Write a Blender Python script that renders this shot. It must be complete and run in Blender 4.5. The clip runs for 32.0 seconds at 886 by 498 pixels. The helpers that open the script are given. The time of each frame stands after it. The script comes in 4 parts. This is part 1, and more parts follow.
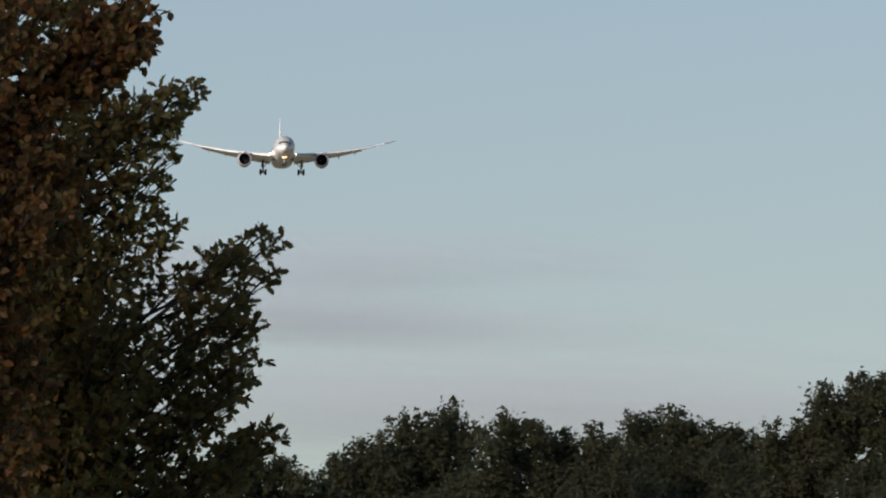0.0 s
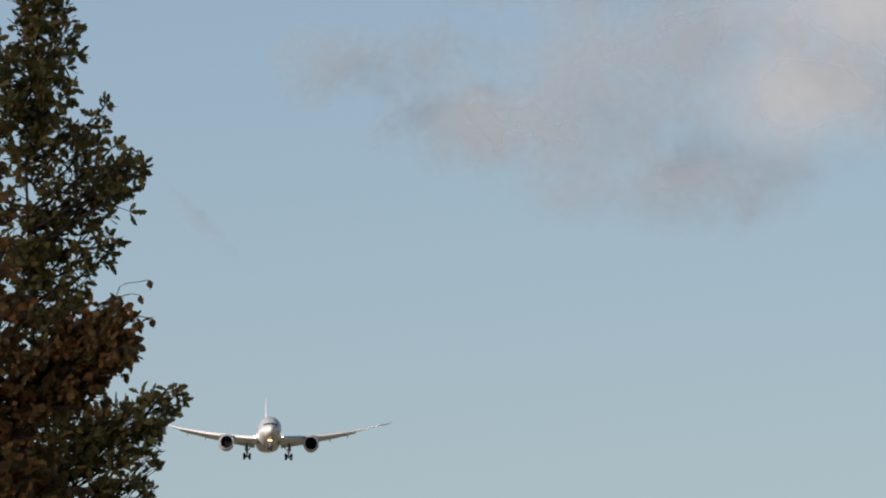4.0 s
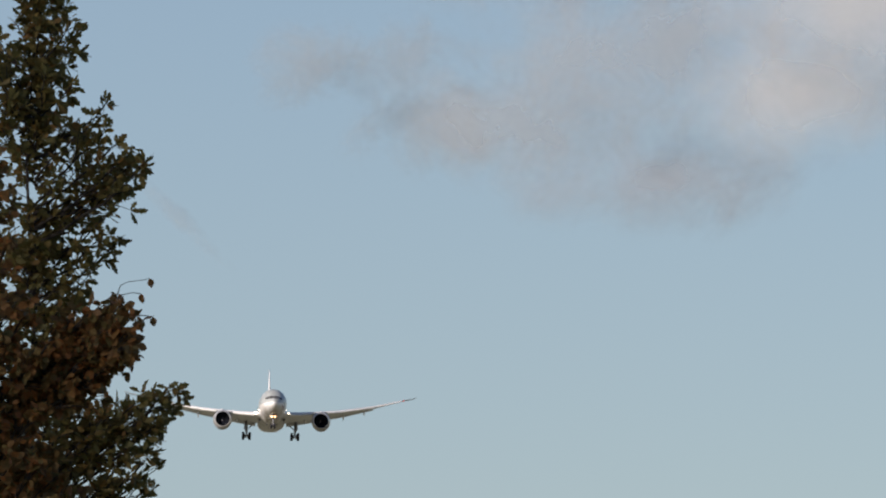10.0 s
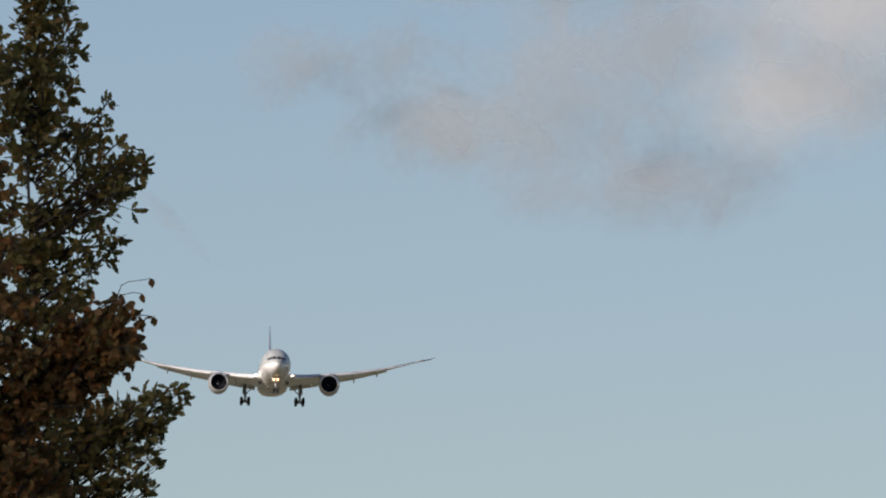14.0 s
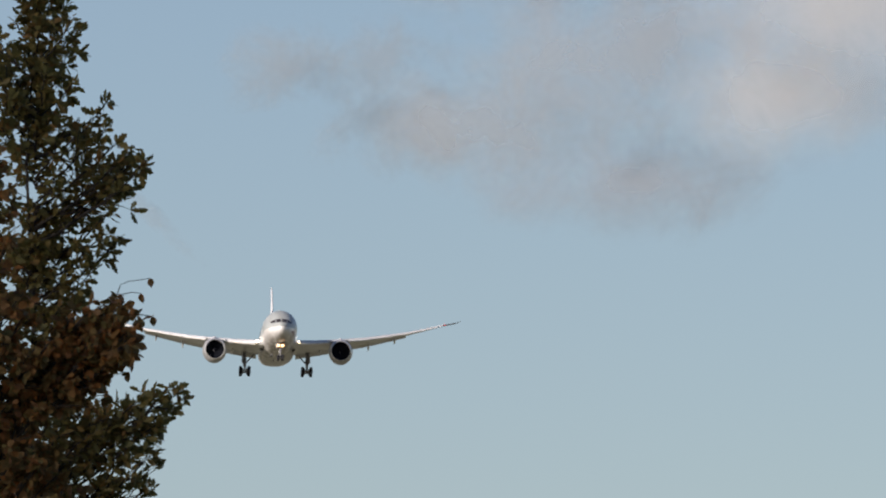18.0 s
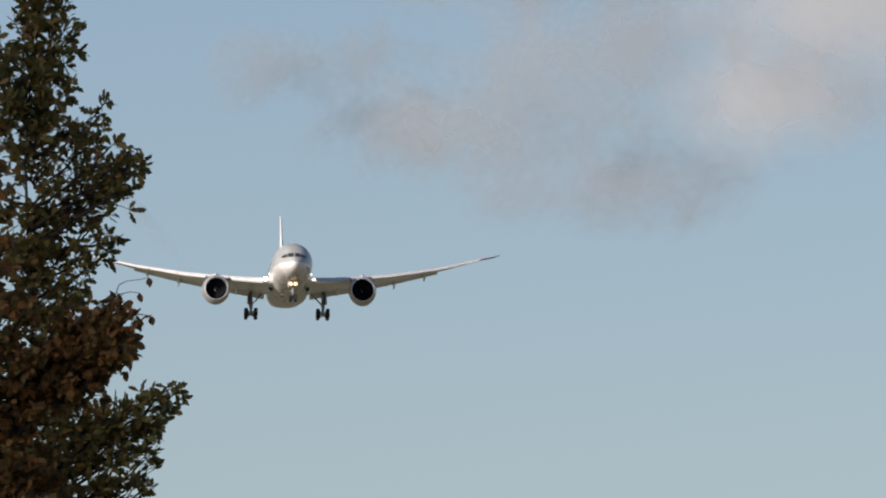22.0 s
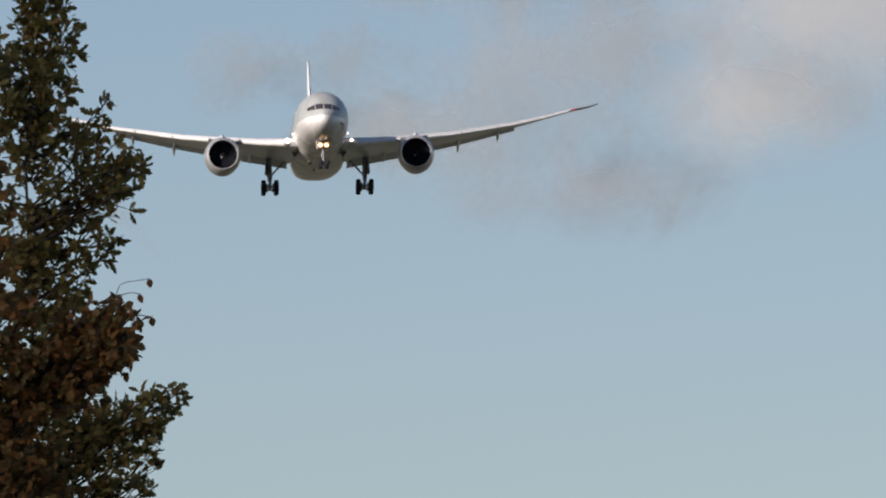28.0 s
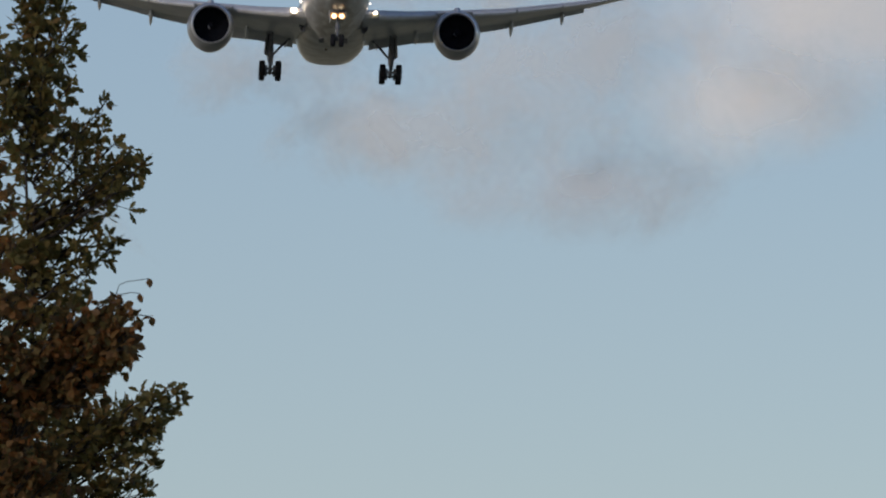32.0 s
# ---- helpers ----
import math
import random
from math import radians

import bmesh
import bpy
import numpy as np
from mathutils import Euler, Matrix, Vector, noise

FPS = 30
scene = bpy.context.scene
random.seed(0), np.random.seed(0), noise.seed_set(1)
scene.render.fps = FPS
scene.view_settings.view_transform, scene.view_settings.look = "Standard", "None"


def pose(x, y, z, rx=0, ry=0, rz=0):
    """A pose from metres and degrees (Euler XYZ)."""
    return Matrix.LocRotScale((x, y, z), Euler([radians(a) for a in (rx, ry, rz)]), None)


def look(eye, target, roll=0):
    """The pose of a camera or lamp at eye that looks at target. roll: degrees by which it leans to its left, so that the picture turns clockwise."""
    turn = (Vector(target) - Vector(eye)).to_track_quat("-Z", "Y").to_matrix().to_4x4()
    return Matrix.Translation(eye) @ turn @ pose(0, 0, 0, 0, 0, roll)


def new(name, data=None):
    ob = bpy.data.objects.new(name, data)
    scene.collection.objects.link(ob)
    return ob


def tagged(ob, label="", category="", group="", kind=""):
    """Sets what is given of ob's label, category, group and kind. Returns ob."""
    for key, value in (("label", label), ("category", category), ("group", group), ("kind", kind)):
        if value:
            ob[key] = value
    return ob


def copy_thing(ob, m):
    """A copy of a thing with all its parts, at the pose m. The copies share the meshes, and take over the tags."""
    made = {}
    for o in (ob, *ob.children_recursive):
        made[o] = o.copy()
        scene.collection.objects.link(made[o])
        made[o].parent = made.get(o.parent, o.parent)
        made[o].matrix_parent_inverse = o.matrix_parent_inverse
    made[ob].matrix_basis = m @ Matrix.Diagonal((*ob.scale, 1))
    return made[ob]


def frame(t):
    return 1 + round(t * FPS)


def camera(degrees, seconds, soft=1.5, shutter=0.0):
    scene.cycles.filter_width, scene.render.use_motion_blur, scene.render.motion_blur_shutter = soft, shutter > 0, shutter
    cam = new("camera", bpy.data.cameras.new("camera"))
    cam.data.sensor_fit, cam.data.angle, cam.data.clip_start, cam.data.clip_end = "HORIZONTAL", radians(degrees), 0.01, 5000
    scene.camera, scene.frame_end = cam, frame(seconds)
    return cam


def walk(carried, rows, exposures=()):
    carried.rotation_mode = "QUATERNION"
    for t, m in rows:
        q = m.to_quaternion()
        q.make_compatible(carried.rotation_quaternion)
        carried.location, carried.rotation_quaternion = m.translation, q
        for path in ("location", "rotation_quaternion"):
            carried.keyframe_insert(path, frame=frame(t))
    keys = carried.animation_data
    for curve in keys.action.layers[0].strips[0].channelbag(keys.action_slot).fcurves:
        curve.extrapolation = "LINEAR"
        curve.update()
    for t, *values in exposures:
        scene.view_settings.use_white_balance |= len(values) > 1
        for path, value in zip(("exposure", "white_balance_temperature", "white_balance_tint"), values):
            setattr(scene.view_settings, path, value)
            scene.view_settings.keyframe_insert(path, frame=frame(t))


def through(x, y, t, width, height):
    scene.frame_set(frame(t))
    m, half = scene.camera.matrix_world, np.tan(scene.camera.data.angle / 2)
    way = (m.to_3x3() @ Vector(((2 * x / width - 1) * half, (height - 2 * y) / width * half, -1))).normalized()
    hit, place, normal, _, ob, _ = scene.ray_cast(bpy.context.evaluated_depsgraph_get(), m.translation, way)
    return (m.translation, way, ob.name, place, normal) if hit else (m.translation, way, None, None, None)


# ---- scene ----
# ---- camera ----
cam = camera(3.9, 32.0, soft=2.1)
EYE_HEIGHT = 1.7


def aim(pitch, yaw, roll=0.0):
    """The camera on its tripod: pitch up and yaw to the right in degrees."""
    return pose(0, 0, EYE_HEIGHT, 90 + pitch, 0, -yaw) @ pose(0, 0, 0, 0, 0, roll)


PAN = [
    (0, 3.4539, -0.0796), (0.1, 3.4912, -0.0473), (0.2, 3.6106, -0.0448), (0.3, 3.6878, -0.0846), (0.4, 3.7375, -0.1493),
    (0.5, 3.8149, -0.1602), (0.6, 3.8470, -0.1991), (0.7, 3.8719, -0.2837), (0.8, 3.9018, -0.3434), (0.9, 3.9416, -0.3683),
    (1, 4.0562, -0.3701), (1.1, 4.2205, -0.3079), (1.2, 4.3847, -0.3254), (1.3, 4.5439, -0.3328), (1.4, 4.7231, -0.3204),
    (1.5, 4.8818, -0.3096), (1.6, 4.9241, -0.2872), (1.7, 4.9614, -0.2574), (1.8, 5.0162, -0.2250), (1.9, 5.1008, -0.2425),
    (2, 5.2023, -0.2104), (2.1, 5.2869, -0.1955), (2.2, 5.3416, -0.1731), (2.3, 5.2471, -0.1332), (2.4, 5.0605, -0.0636),
    (2.5, 4.8590, 0.0500), (2.6, 4.8310, 0.0080), (2.7, 4.8211, 0.0080), (2.8, 4.8161, 0.0030), (3, 4.8136, 0.0005),
    (3.5, 4.8078, -0.0000), (5.5, 4.8005, -0.0000), (7, 4.7972, -0.0010), (8.5, 4.7964, -0.0024), (10, 4.7980, -0.0038),
    (11.5, 4.7983, -0.0043), (13, 4.7987, -0.0058), (14.5, 4.7969, -0.0077), (16.5, 4.7979, -0.0067), (18, 4.7962, -0.0034),
    (19.5, 4.7961, 0.0002), (21, 4.7935, 0.0021), (22.5, 4.7954, 0.0028), (24, 4.7970, 0.0029), (25.5, 4.8001, 0.0030),
    (27.5, 4.7984, 0.0013), (29, 4.7973, 0.0010), (30.5, 4.7965, 0.0021), (32, 4.7971, 0.0017),
]
EXPOSURE, KELVIN, TINT = 0.0, 6790, 20
walk(cam, [(row[0], aim(*row[1:])) for row in PAN], exposures=[(0.0, EXPOSURE, KELVIN, TINT), (32.0, EXPOSURE, KELVIN, TINT)])

# ---- light ----
SUN_ELEVATION, SUN_AZIMUTH = 19.0, 43.0   # azimuth: degrees to the left of straight behind the camera
to_sun = Vector((-math.sin(radians(SUN_AZIMUTH)) * math.cos(radians(SUN_ELEVATION)),
                 -math.cos(radians(SUN_AZIMUTH)) * math.cos(radians(SUN_ELEVATION)),
                 math.sin(radians(SUN_ELEVATION))))
world = bpy.data.worlds.new("world")
scene.world = world
world.use_nodes = True
wn, wl = world.node_tree.nodes, world.node_tree.links
sky = wn.new("ShaderNodeTexSky")
sky.sky_type, sky.sun_disc = "NISHITA", False
sky.sun_elevation = radians(SUN_ELEVATION)
sky.sun_rotation = math.atan2(to_sun.x, to_sun.y)
sky.altitude, sky.air_density, sky.dust_density, sky.ozone_density = 300, 0.9, 0.4, 2.6
wl.new(sky.outputs[0], wn["Background"].inputs[0])
wn["Background"].inputs[1].default_value = 0.081

lamp = bpy.data.lights.new("sun", "SUN")
lamp.energy, lamp.angle, lamp.color = 5.5, radians(0.5), (1.0, 0.965, 0.885)
sun = new("sun", lamp)
sun.matrix_basis = look((0, 0, 60), Vector((0, 0, 60)) - to_sun)


# ---- materials ----
def material(name, rough=0.6, metal=0.0):
    m = bpy.data.materials.new(name)
    m.use_nodes = True
    b = m.node_tree.nodes["Principled BSDF"]
    b.inputs["Roughness"].default_value, b.inputs["Metallic"].default_value = rough, metal
    return m, m.node_tree.nodes, m.node_tree.links, b


def ramp(nodes, stops):
    r = nodes.new("ShaderNodeValToRGB")
    while len(r.color_ramp.elements) < len(stops):
        r.color_ramp.elements.new(0.5)
    for e, (at, col) in zip(r.color_ramp.elements, stops):
        e.position, e.color = at, (*col, 1)
    return r


def speckled(name, dark, light, scale, rough=0.6, metal=0.0, bump=0.0, bump_scale=None, detail=6, coat=0.0):
    """A surface whose colour wanders between two tones at two scales, with fine relief."""
    m, n, l, b = material(name, rough, metal)
    co = n.new("ShaderNodeTexCoord")
    a, c = n.new("ShaderNodeTexNoise"), n.new("ShaderNodeTexNoise")
    a.inputs["Scale"].default_value, a.inputs["Detail"].default_value = scale, detail
    c.inputs["Scale"].default_value, c.inputs["Detail"].default_value = scale * 9, 3
    l.new(co.outputs["Object"], a.inputs["Vector"]), l.new(co.outputs["Object"], c.inputs["Vector"])
    mix = n.new("ShaderNodeMath")
    mix.operation = "MULTIPLY_ADD"
    mix.inputs[1].default_value = 0.35
    l.new(c.outputs[0], mix.inputs[0]), l.new(a.outputs[0], mix.inputs[2])
    r = ramp(n, [(0.45, dark), (0.85, light)])
    l.new(mix.outputs[0], r.inputs[0]), l.new(r.outputs[0], b.inputs["Base Color"])
    b.inputs["Coat Weight"].default_value = coat
    if bump:
        k, h = n.new("ShaderNodeBump"), n.new("ShaderNodeTexNoise")
        h.inputs["Scale"].default_value = bump_scale or scale * 4
        l.new(co.outputs["Object"], h.inputs["Vector"]), l.new(h.outputs[0], k.inputs["Height"])
        k.inputs["Strength"].default_value = bump
        l.new(k.outputs[0], b.inputs["Normal"])
    return m


def leaf_material(name, tones, rough=0.55, through=0.38):
    """Leaves: one tone each from the ramp, a little light through the blade."""
    m, n, l, b = material(name, rough)
    geo, ob, add, fr = n.new("ShaderNodeNewGeometry"), n.new("ShaderNodeObjectInfo"), n.new("ShaderNodeMath"), n.new("ShaderNodeMath")
    fr.operation = "FRACT"
    l.new(geo.outputs["Random Per Island"], add.inputs[0]), l.new(ob.outputs["Random"], add.inputs[1])
    l.new(add.outputs[0], fr.inputs[0])
    r = ramp(n, [(i / (len(tones) - 1), t) for i, t in enumerate(tones)])
    l.new(fr.outputs[0], r.inputs[0])
    co, no = n.new("ShaderNodeTexCoord"), n.new("ShaderNodeTexNoise")
    no.inputs["Scale"].default_value, no.inputs["Detail"].default_value = 45, 4
    l.new(co.outputs["Object"], no.inputs["Vector"])
    mx = n.new("ShaderNodeMix")
    mx.data_type, mx.blend_type = "RGBA", "OVERLAY"
    mx.inputs[0].default_value = 0.5
    l.new(r.outputs[0], mx.inputs[6]), l.new(no.outputs[0], mx.inputs[7])
    l.new(mx.outputs[2], b.inputs["Base Color"])
    tr, ms = n.new("ShaderNodeBsdfTranslucent"), n.new("ShaderNodeMixShader")
    ms.inputs[0].default_value = through
    l.new(mx.outputs[2], tr.inputs[0]), l.new(b.outputs[0], ms.inputs[1]), l.new(tr.outputs[0], ms.inputs[2])
    l.new(ms.outputs[0], n["Material Output"].inputs[0])
    b.inputs["Specular IOR Level"].default_value = 0.4
    return m


def glow(name, colour, strength):
    m, n, l, b = material(name, 0.3)
    b.inputs["Base Color"].default_value = (*colour, 1)
    b.inputs["Emission Color"].default_value = (*colour, 1)
    b.inputs["Emission Strength"].default_value = strength
    return m


OAK_LEAF = leaf_material("oak_leaf", [(0.195, 0.172, 0.056), (0.240, 0.190, 0.058), (0.175, 0.168, 0.056), (0.280, 0.186, 0.056), (0.190, 0.174, 0.058), (0.320, 0.172, 0.052)], through=0.5)
RUSSET_LEAF = leaf_material("russet_leaf", [(0.330, 0.146, 0.050), (0.250, 0.156, 0.056), (0.390, 0.160, 0.048), (0.210, 0.164, 0.060), (0.290, 0.150, 0.052), (0.196, 0.160, 0.058), (0.240, 0.156, 0.056), (0.350, 0.148, 0.050)], through=0.5)
WOOD_LEAF = leaf_material("woodland_leaf", [(0.138, 0.152, 0.080), (0.172, 0.168, 0.084), (0.200, 0.180, 0.086), (0.150, 0.160, 0.083)], 0.85, through=0.5)
BARK = speckled("bark", (0.030, 0.024, 0.018), (0.075, 0.060, 0.046), 6, 0.9, bump=0.6, bump_scale=30)
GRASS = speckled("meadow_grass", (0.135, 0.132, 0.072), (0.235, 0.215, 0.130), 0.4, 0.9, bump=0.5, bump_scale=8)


def fuselage_paint():
    """White lower hull, silver-grey crown from the nose to the tail, faint frames, grimy paint; dark ground reflections
    are painted into the keel.
    """
    m, n, l, b = material("fuselage_paint", 0.42)
    co, sep = n.new("ShaderNodeTexCoord"), n.new("ShaderNodeSeparateXYZ")
    l.new(co.outputs["Object"], sep.inputs[0])
    step = n.new("ShaderNodeMapRange")
    step.inputs[1].default_value, step.inputs[2].default_value = -0.76, -0.66
    l.new(sep.outputs[2], step.inputs[0])
    mx = n.new("ShaderNodeMix")
    mx.data_type = "RGBA"
    mx.inputs[6].default_value, mx.inputs[7].default_value = (0.82, 0.81, 0.79, 1), (0.45, 0.475, 0.455, 1)
    l.new(step.outputs[0], mx.inputs[0])
    no = n.new("ShaderNodeTexNoise")
    no.inputs["Scale"].default_value, no.inputs["Detail"].default_value = 1.1, 7
    stretch = n.new("ShaderNodeMapping")
    stretch.inputs["Scale"].default_value = (1.0, 0.22, 1.0)
    l.new(co.outputs["Object"], stretch.inputs[0]), l.new(stretch.outputs[0], no.inputs["Vector"])
    gr = ramp(n, [(0.35, (0.72, 0.70, 0.67)), (0.62, (1, 1, 1))])
    l.new(no.outputs[0], gr.inputs[0])
    mul = n.new("ShaderNodeMix")
    mul.data_type, mul.blend_type = "RGBA", "MULTIPLY"
    mul.inputs[0].default_value = 0.6
    l.new(mx.outputs[2], mul.inputs[6]), l.new(gr.outputs[0], mul.inputs[7])
    wave = n.new("ShaderNodeTexWave")
    wave.bands_direction = "Y"
    wave.inputs["Scale"].default_value = 0.16
    l.new(co.outputs["Object"], wave.inputs["Vector"])
    seam = ramp(n, [(0.0, (0.82, 0.82, 0.82)), (0.012, (1, 1, 1))])
    l.new(wave.outputs[0], seam.inputs[0])
    mul2 = n.new("ShaderNodeMix")
    mul2.data_type, mul2.blend_type = "RGBA", "MULTIPLY"
    mul2.inputs[0].default_value = 0.7
    l.new(mul.outputs[2], mul2.inputs[6]), l.new(seam.outputs[0], mul2.inputs[7])
    # brown grimy streaks along the keel, with the dark reflection of the ground painted in
    low, spot = n.new("ShaderNodeMapRange"), n.new("ShaderNodeTexNoise")
    low.inputs[1].default_value, low.inputs[2].default_value = -1.3, -2.7
    l.new(sep.outputs[2], low.inputs[0])
    spot.inputs["Scale"].default_value, spot.inputs["Detail"].default_value = 1.5, 5
    l.new(stretch.outputs[0], spot.inputs["Vector"])
    sr = ramp(n, [(0.36, (0.1, 0.1, 0.1)), (0.60, (1, 1, 1))])
    l.new(spot.outputs[0], sr.inputs[0])
    both = n.new("ShaderNodeMath")
    both.operation = "MULTIPLY"
    l.new(low.outputs[0], both.inputs[0]), l.new(sr.outputs[0], both.inputs[1])
    grime_reflection = n.new("ShaderNodeMix")
    grime_reflection.data_type = "RGBA"
    grime_reflection.inputs[7].default_value = (0.33, 0.29, 0.26, 1)
    l.new(both.outputs[0], grime_reflection.inputs[0]), l.new(mul2.outputs[2], grime_reflection.inputs[6])
    l.new(grime_reflection.outputs[2], b.inputs["Base Color"])
    b.inputs["Coat Weight"].default_value, b.inputs["Coat Roughness"].default_value = 0.30, 0.30
    return m


HULL = fuselage_paint()
MAROON = speckled("faded_maroon_paint", (0.30, 0.20, 0.20), (0.38, 0.26, 0.25), 3, 0.4)
# the wingtip's shadow is put into a darker grey
TIP_SHADE = speckled("tip_shade_grey", (0.20, 0.20, 0.21), (0.28, 0.28, 0.29), 0.8, 0.4)
WHITE = speckled("white_paint", (0.70, 0.69, 0.67), (0.84, 0.83, 0.81), 0.9, 0.32, coat=0.3)
WING_GREY = speckled("wing_grey_paint", (0.57, 0.57, 0.58), (0.69, 0.69, 0.69), 0.7, 0.38, coat=0.1)
FLAP_GREY = speckled("flap_grey_paint", (0.48, 0.48, 0.48), (0.60, 0.60, 0.59), 0.9, 0.45)
BELLY = speckled("belly_paint", (0.34, 0.32, 0.30), (0.62, 0.61, 0.60), 0.8, 0.38, coat=0.2)
BARE = speckled("polished_aluminium", (0.62, 0.62, 0.62), (0.80, 0.79, 0.78), 2.0, 0.35, 0.6)
COWL = speckled("nacelle_paint", (0.28, 0.28, 0.29), (0.37, 0.37, 0.375), 1.2, 0.34, coat=0.3)
DUCT = speckled("acoustic_liner", (0.15, 0.15, 0.16), (0.22, 0.22, 0.235), 12, 0.6)
BLADE = speckled("fan_blade", (0.011, 0.013, 0.019), (0.016, 0.018, 0.025), 3, 1.0)
BLADE.node_tree.nodes["Principled BSDF"].inputs["Specular IOR Level"].default_value = 0.1
STEEL = speckled("gear_steel", (0.13, 0.13, 0.14), (0.24, 0.24, 0.255), 3, 0.5, 0.2, bump=0.2)
RUBBER = speckled("tyre_rubber", (0.018, 0.018, 0.021), (0.030, 0.030, 0.034), 5, 0.85, bump=0.2)
GLASS, _n, _l, _b = material("cockpit_glass", 0.10)
_b.inputs["Base Color"].default_value = (0.060, 0.052, 0.052, 1)
RUBBER.node_tree.nodes["Principled BSDF"].inputs["Specular IOR Level"].default_value = 0.15
LAMP_WARM = glow("landing_lamp", (1.0, 0.86, 0.58), 3.2)
LAMP_WING = glow("wing_landing_lamp", (1.0, 0.88, 0.66), 9)
# the bowl emits amber itself in place of light reflected from the lamp
LAMP_BOWL = glow("lamp_bowl_glow", (1.0, 0.50, 0.16), 0.8)
LAMP_SMALL = glow("turnoff_lamp", (1.0, 0.92, 0.78), 4)
NAV_RED = glow("port_light", (1.0, 0.05, 0.03), 0.4)
NAV_GREEN = glow("starboard_light", (0.03, 0.22, 0.10), 0.05)


def cloud_material(name, colour, density, size, warp, stretch=1.0, lit_through=0.0, solid=0.0):
    """Thin vapour: it thins out towards the piece's rim and is torn by noise, size in metres.
    solid: how far out from its middle it stays thick."""
    m, n, l, b = material(name, 1.0)
    co, info = n.new("ShaderNodeTexCoord"), n.new("ShaderNodeObjectInfo")
    off = n.new("ShaderNodeVectorMath")
    off.operation = "SCALE"
    off.inputs[0].default_value = (37.0, 19.0, 53.0)
    l.new(info.outputs["Random"], off.inputs["Scale"])
    fit, add = n.new("ShaderNodeMapping"), n.new("ShaderNodeVectorMath")
    fit.inputs["Scale"].default_value = (1 / size / stretch, 1 / size, 1 / size)
    l.new(co.outputs["Object"], fit.inputs[0])
    l.new(fit.outputs[0], add.inputs[0]), l.new(off.outputs[0], add.inputs[1])
    no = n.new("ShaderNodeTexNoise")
    no.inputs["Scale"].default_value, no.inputs["Detail"].default_value, no.inputs["Roughness"].default_value = 1.0, 5, 0.52
    no.inputs["Distortion"].default_value = 0.35
    l.new(add.outputs[0], no.inputs["Vector"])
    # distance from the piece's middle, 1 at its rim
    mid = n.new("ShaderNodeMapping")
    mid.inputs["Location"].default_value, mid.inputs["Scale"].default_value = (-1, 0, -1), (2, 0, 2)
    l.new(co.outputs["Generated"], mid.inputs[0])
    ln = n.new("ShaderNodeVectorMath")
    ln.operation = "LENGTH"
    l.new(mid.outputs[0], ln.inputs[0])
    d = n.new("ShaderNodeMath")
    d.operation = "MULTIPLY_ADD"            # noise * warp - radius
    d.inputs[1].default_value = warp
    neg = n.new("ShaderNodeMath")
    neg.operation = "MULTIPLY"
    neg.inputs[1].default_value = -1
    l.new(ln.outputs["Value"], neg.inputs[0]), l.new(no.outputs[0], d.inputs[0]), l.new(neg.outputs[0], d.inputs[2])
    mp = n.new("ShaderNodeMapRange")
    mp.interpolation_type = "SMOOTHSTEP"
    mp.inputs[1].default_value, mp.inputs[2].default_value = warp * 0.5 - max(0.9, 1.12 * solid), warp * 0.5 + 0.1 - 1.1 * solid
    mp.inputs[3].default_value, mp.inputs[4].default_value = 0.0, density
    l.new(d.outputs[0], mp.inputs[0])
    rim = n.new("ShaderNodeMapRange")
    rim.interpolation_type = "SMOOTHSTEP"
    rim.inputs[1].default_value, rim.inputs[2].default_value = 1.0, max(0.55, 0.95 * solid)
    l.new(ln.outputs["Value"], rim.inputs[0])
    al = n.new("ShaderNodeMath")
    al.operation = "MULTIPLY"
    l.new(mp.outputs[0], al.inputs[0]), l.new(rim.outputs[0], al.inputs[1])
    df, tl, body = n.new("ShaderNodeBsdfDiffuse"), n.new("ShaderNodeBsdfTranslucent"), n.new("ShaderNodeMixShader")
    df.inputs[0].default_value = tl.inputs[0].default_value = (*colour, 1)
    body.inputs[0].default_value = lit_through
    l.new(df.outputs[0], body.inputs[1]), l.new(tl.outputs[0], body.inputs[2])
    tp, ms = n.new("ShaderNodeBsdfTransparent"), n.new("ShaderNodeMixShader")
    l.new(al.outputs[0], ms.inputs[0]), l.new(tp.outputs[0], ms.inputs[1]), l.new(body.outputs[0], ms.inputs[2])
    l.new(ms.outputs[0], n["Material Output"].inputs[0])
    return m


# how sun and shade fall on the cloud is put into these colours
CLOUD_ROSE = cloud_material("sunlit_cloud", (0.366, 0.370, 0.372), 0.80, 44, 1.1)
CLOUD_GREY = cloud_material("grey_cloud", (0.255, 0.275, 0.292), 0.68, 25, 1.45)
CLOUD_BASE = cloud_material("shaded_cloud", (0.232, 0.246, 0.268), 0.72, 27, 1.3)
CLOUD_THIN = cloud_material("thin_cloud", (0.236, 0.254, 0.266), 0.42, 17, 2.0)
CLOUD_WISP = cloud_material("wisp_cloud", (0.225, 0.240, 0.255), 0.22, 9, 1.6)
CLOUD_BAND = cloud_material("stratus_and_haze", (0.276, 0.298, 0.346), 0.42, 16, 0.6, 9.0)
CLOUD_BANK = cloud_material("thick_cloud", (0.80, 0.79, 0.78), 0.88, 160, 0.2, 1.0, 0.5, 0.85)


# ---- mesh tools ----
def mesh_of(name, verts, faces, mat, smooth=None):
    """A mesh from vertices and faces; smooth: degrees up to which edges are rounded."""
    me = bpy.data.meshes.new(name)
    me.from_pydata([tuple(v) for v in verts], [], faces)
    me.materials.append(mat)
    if smooth is not None:
        me.shade_smooth()
        me.set_sharp_from_angle(angle=radians(smooth))
    return me


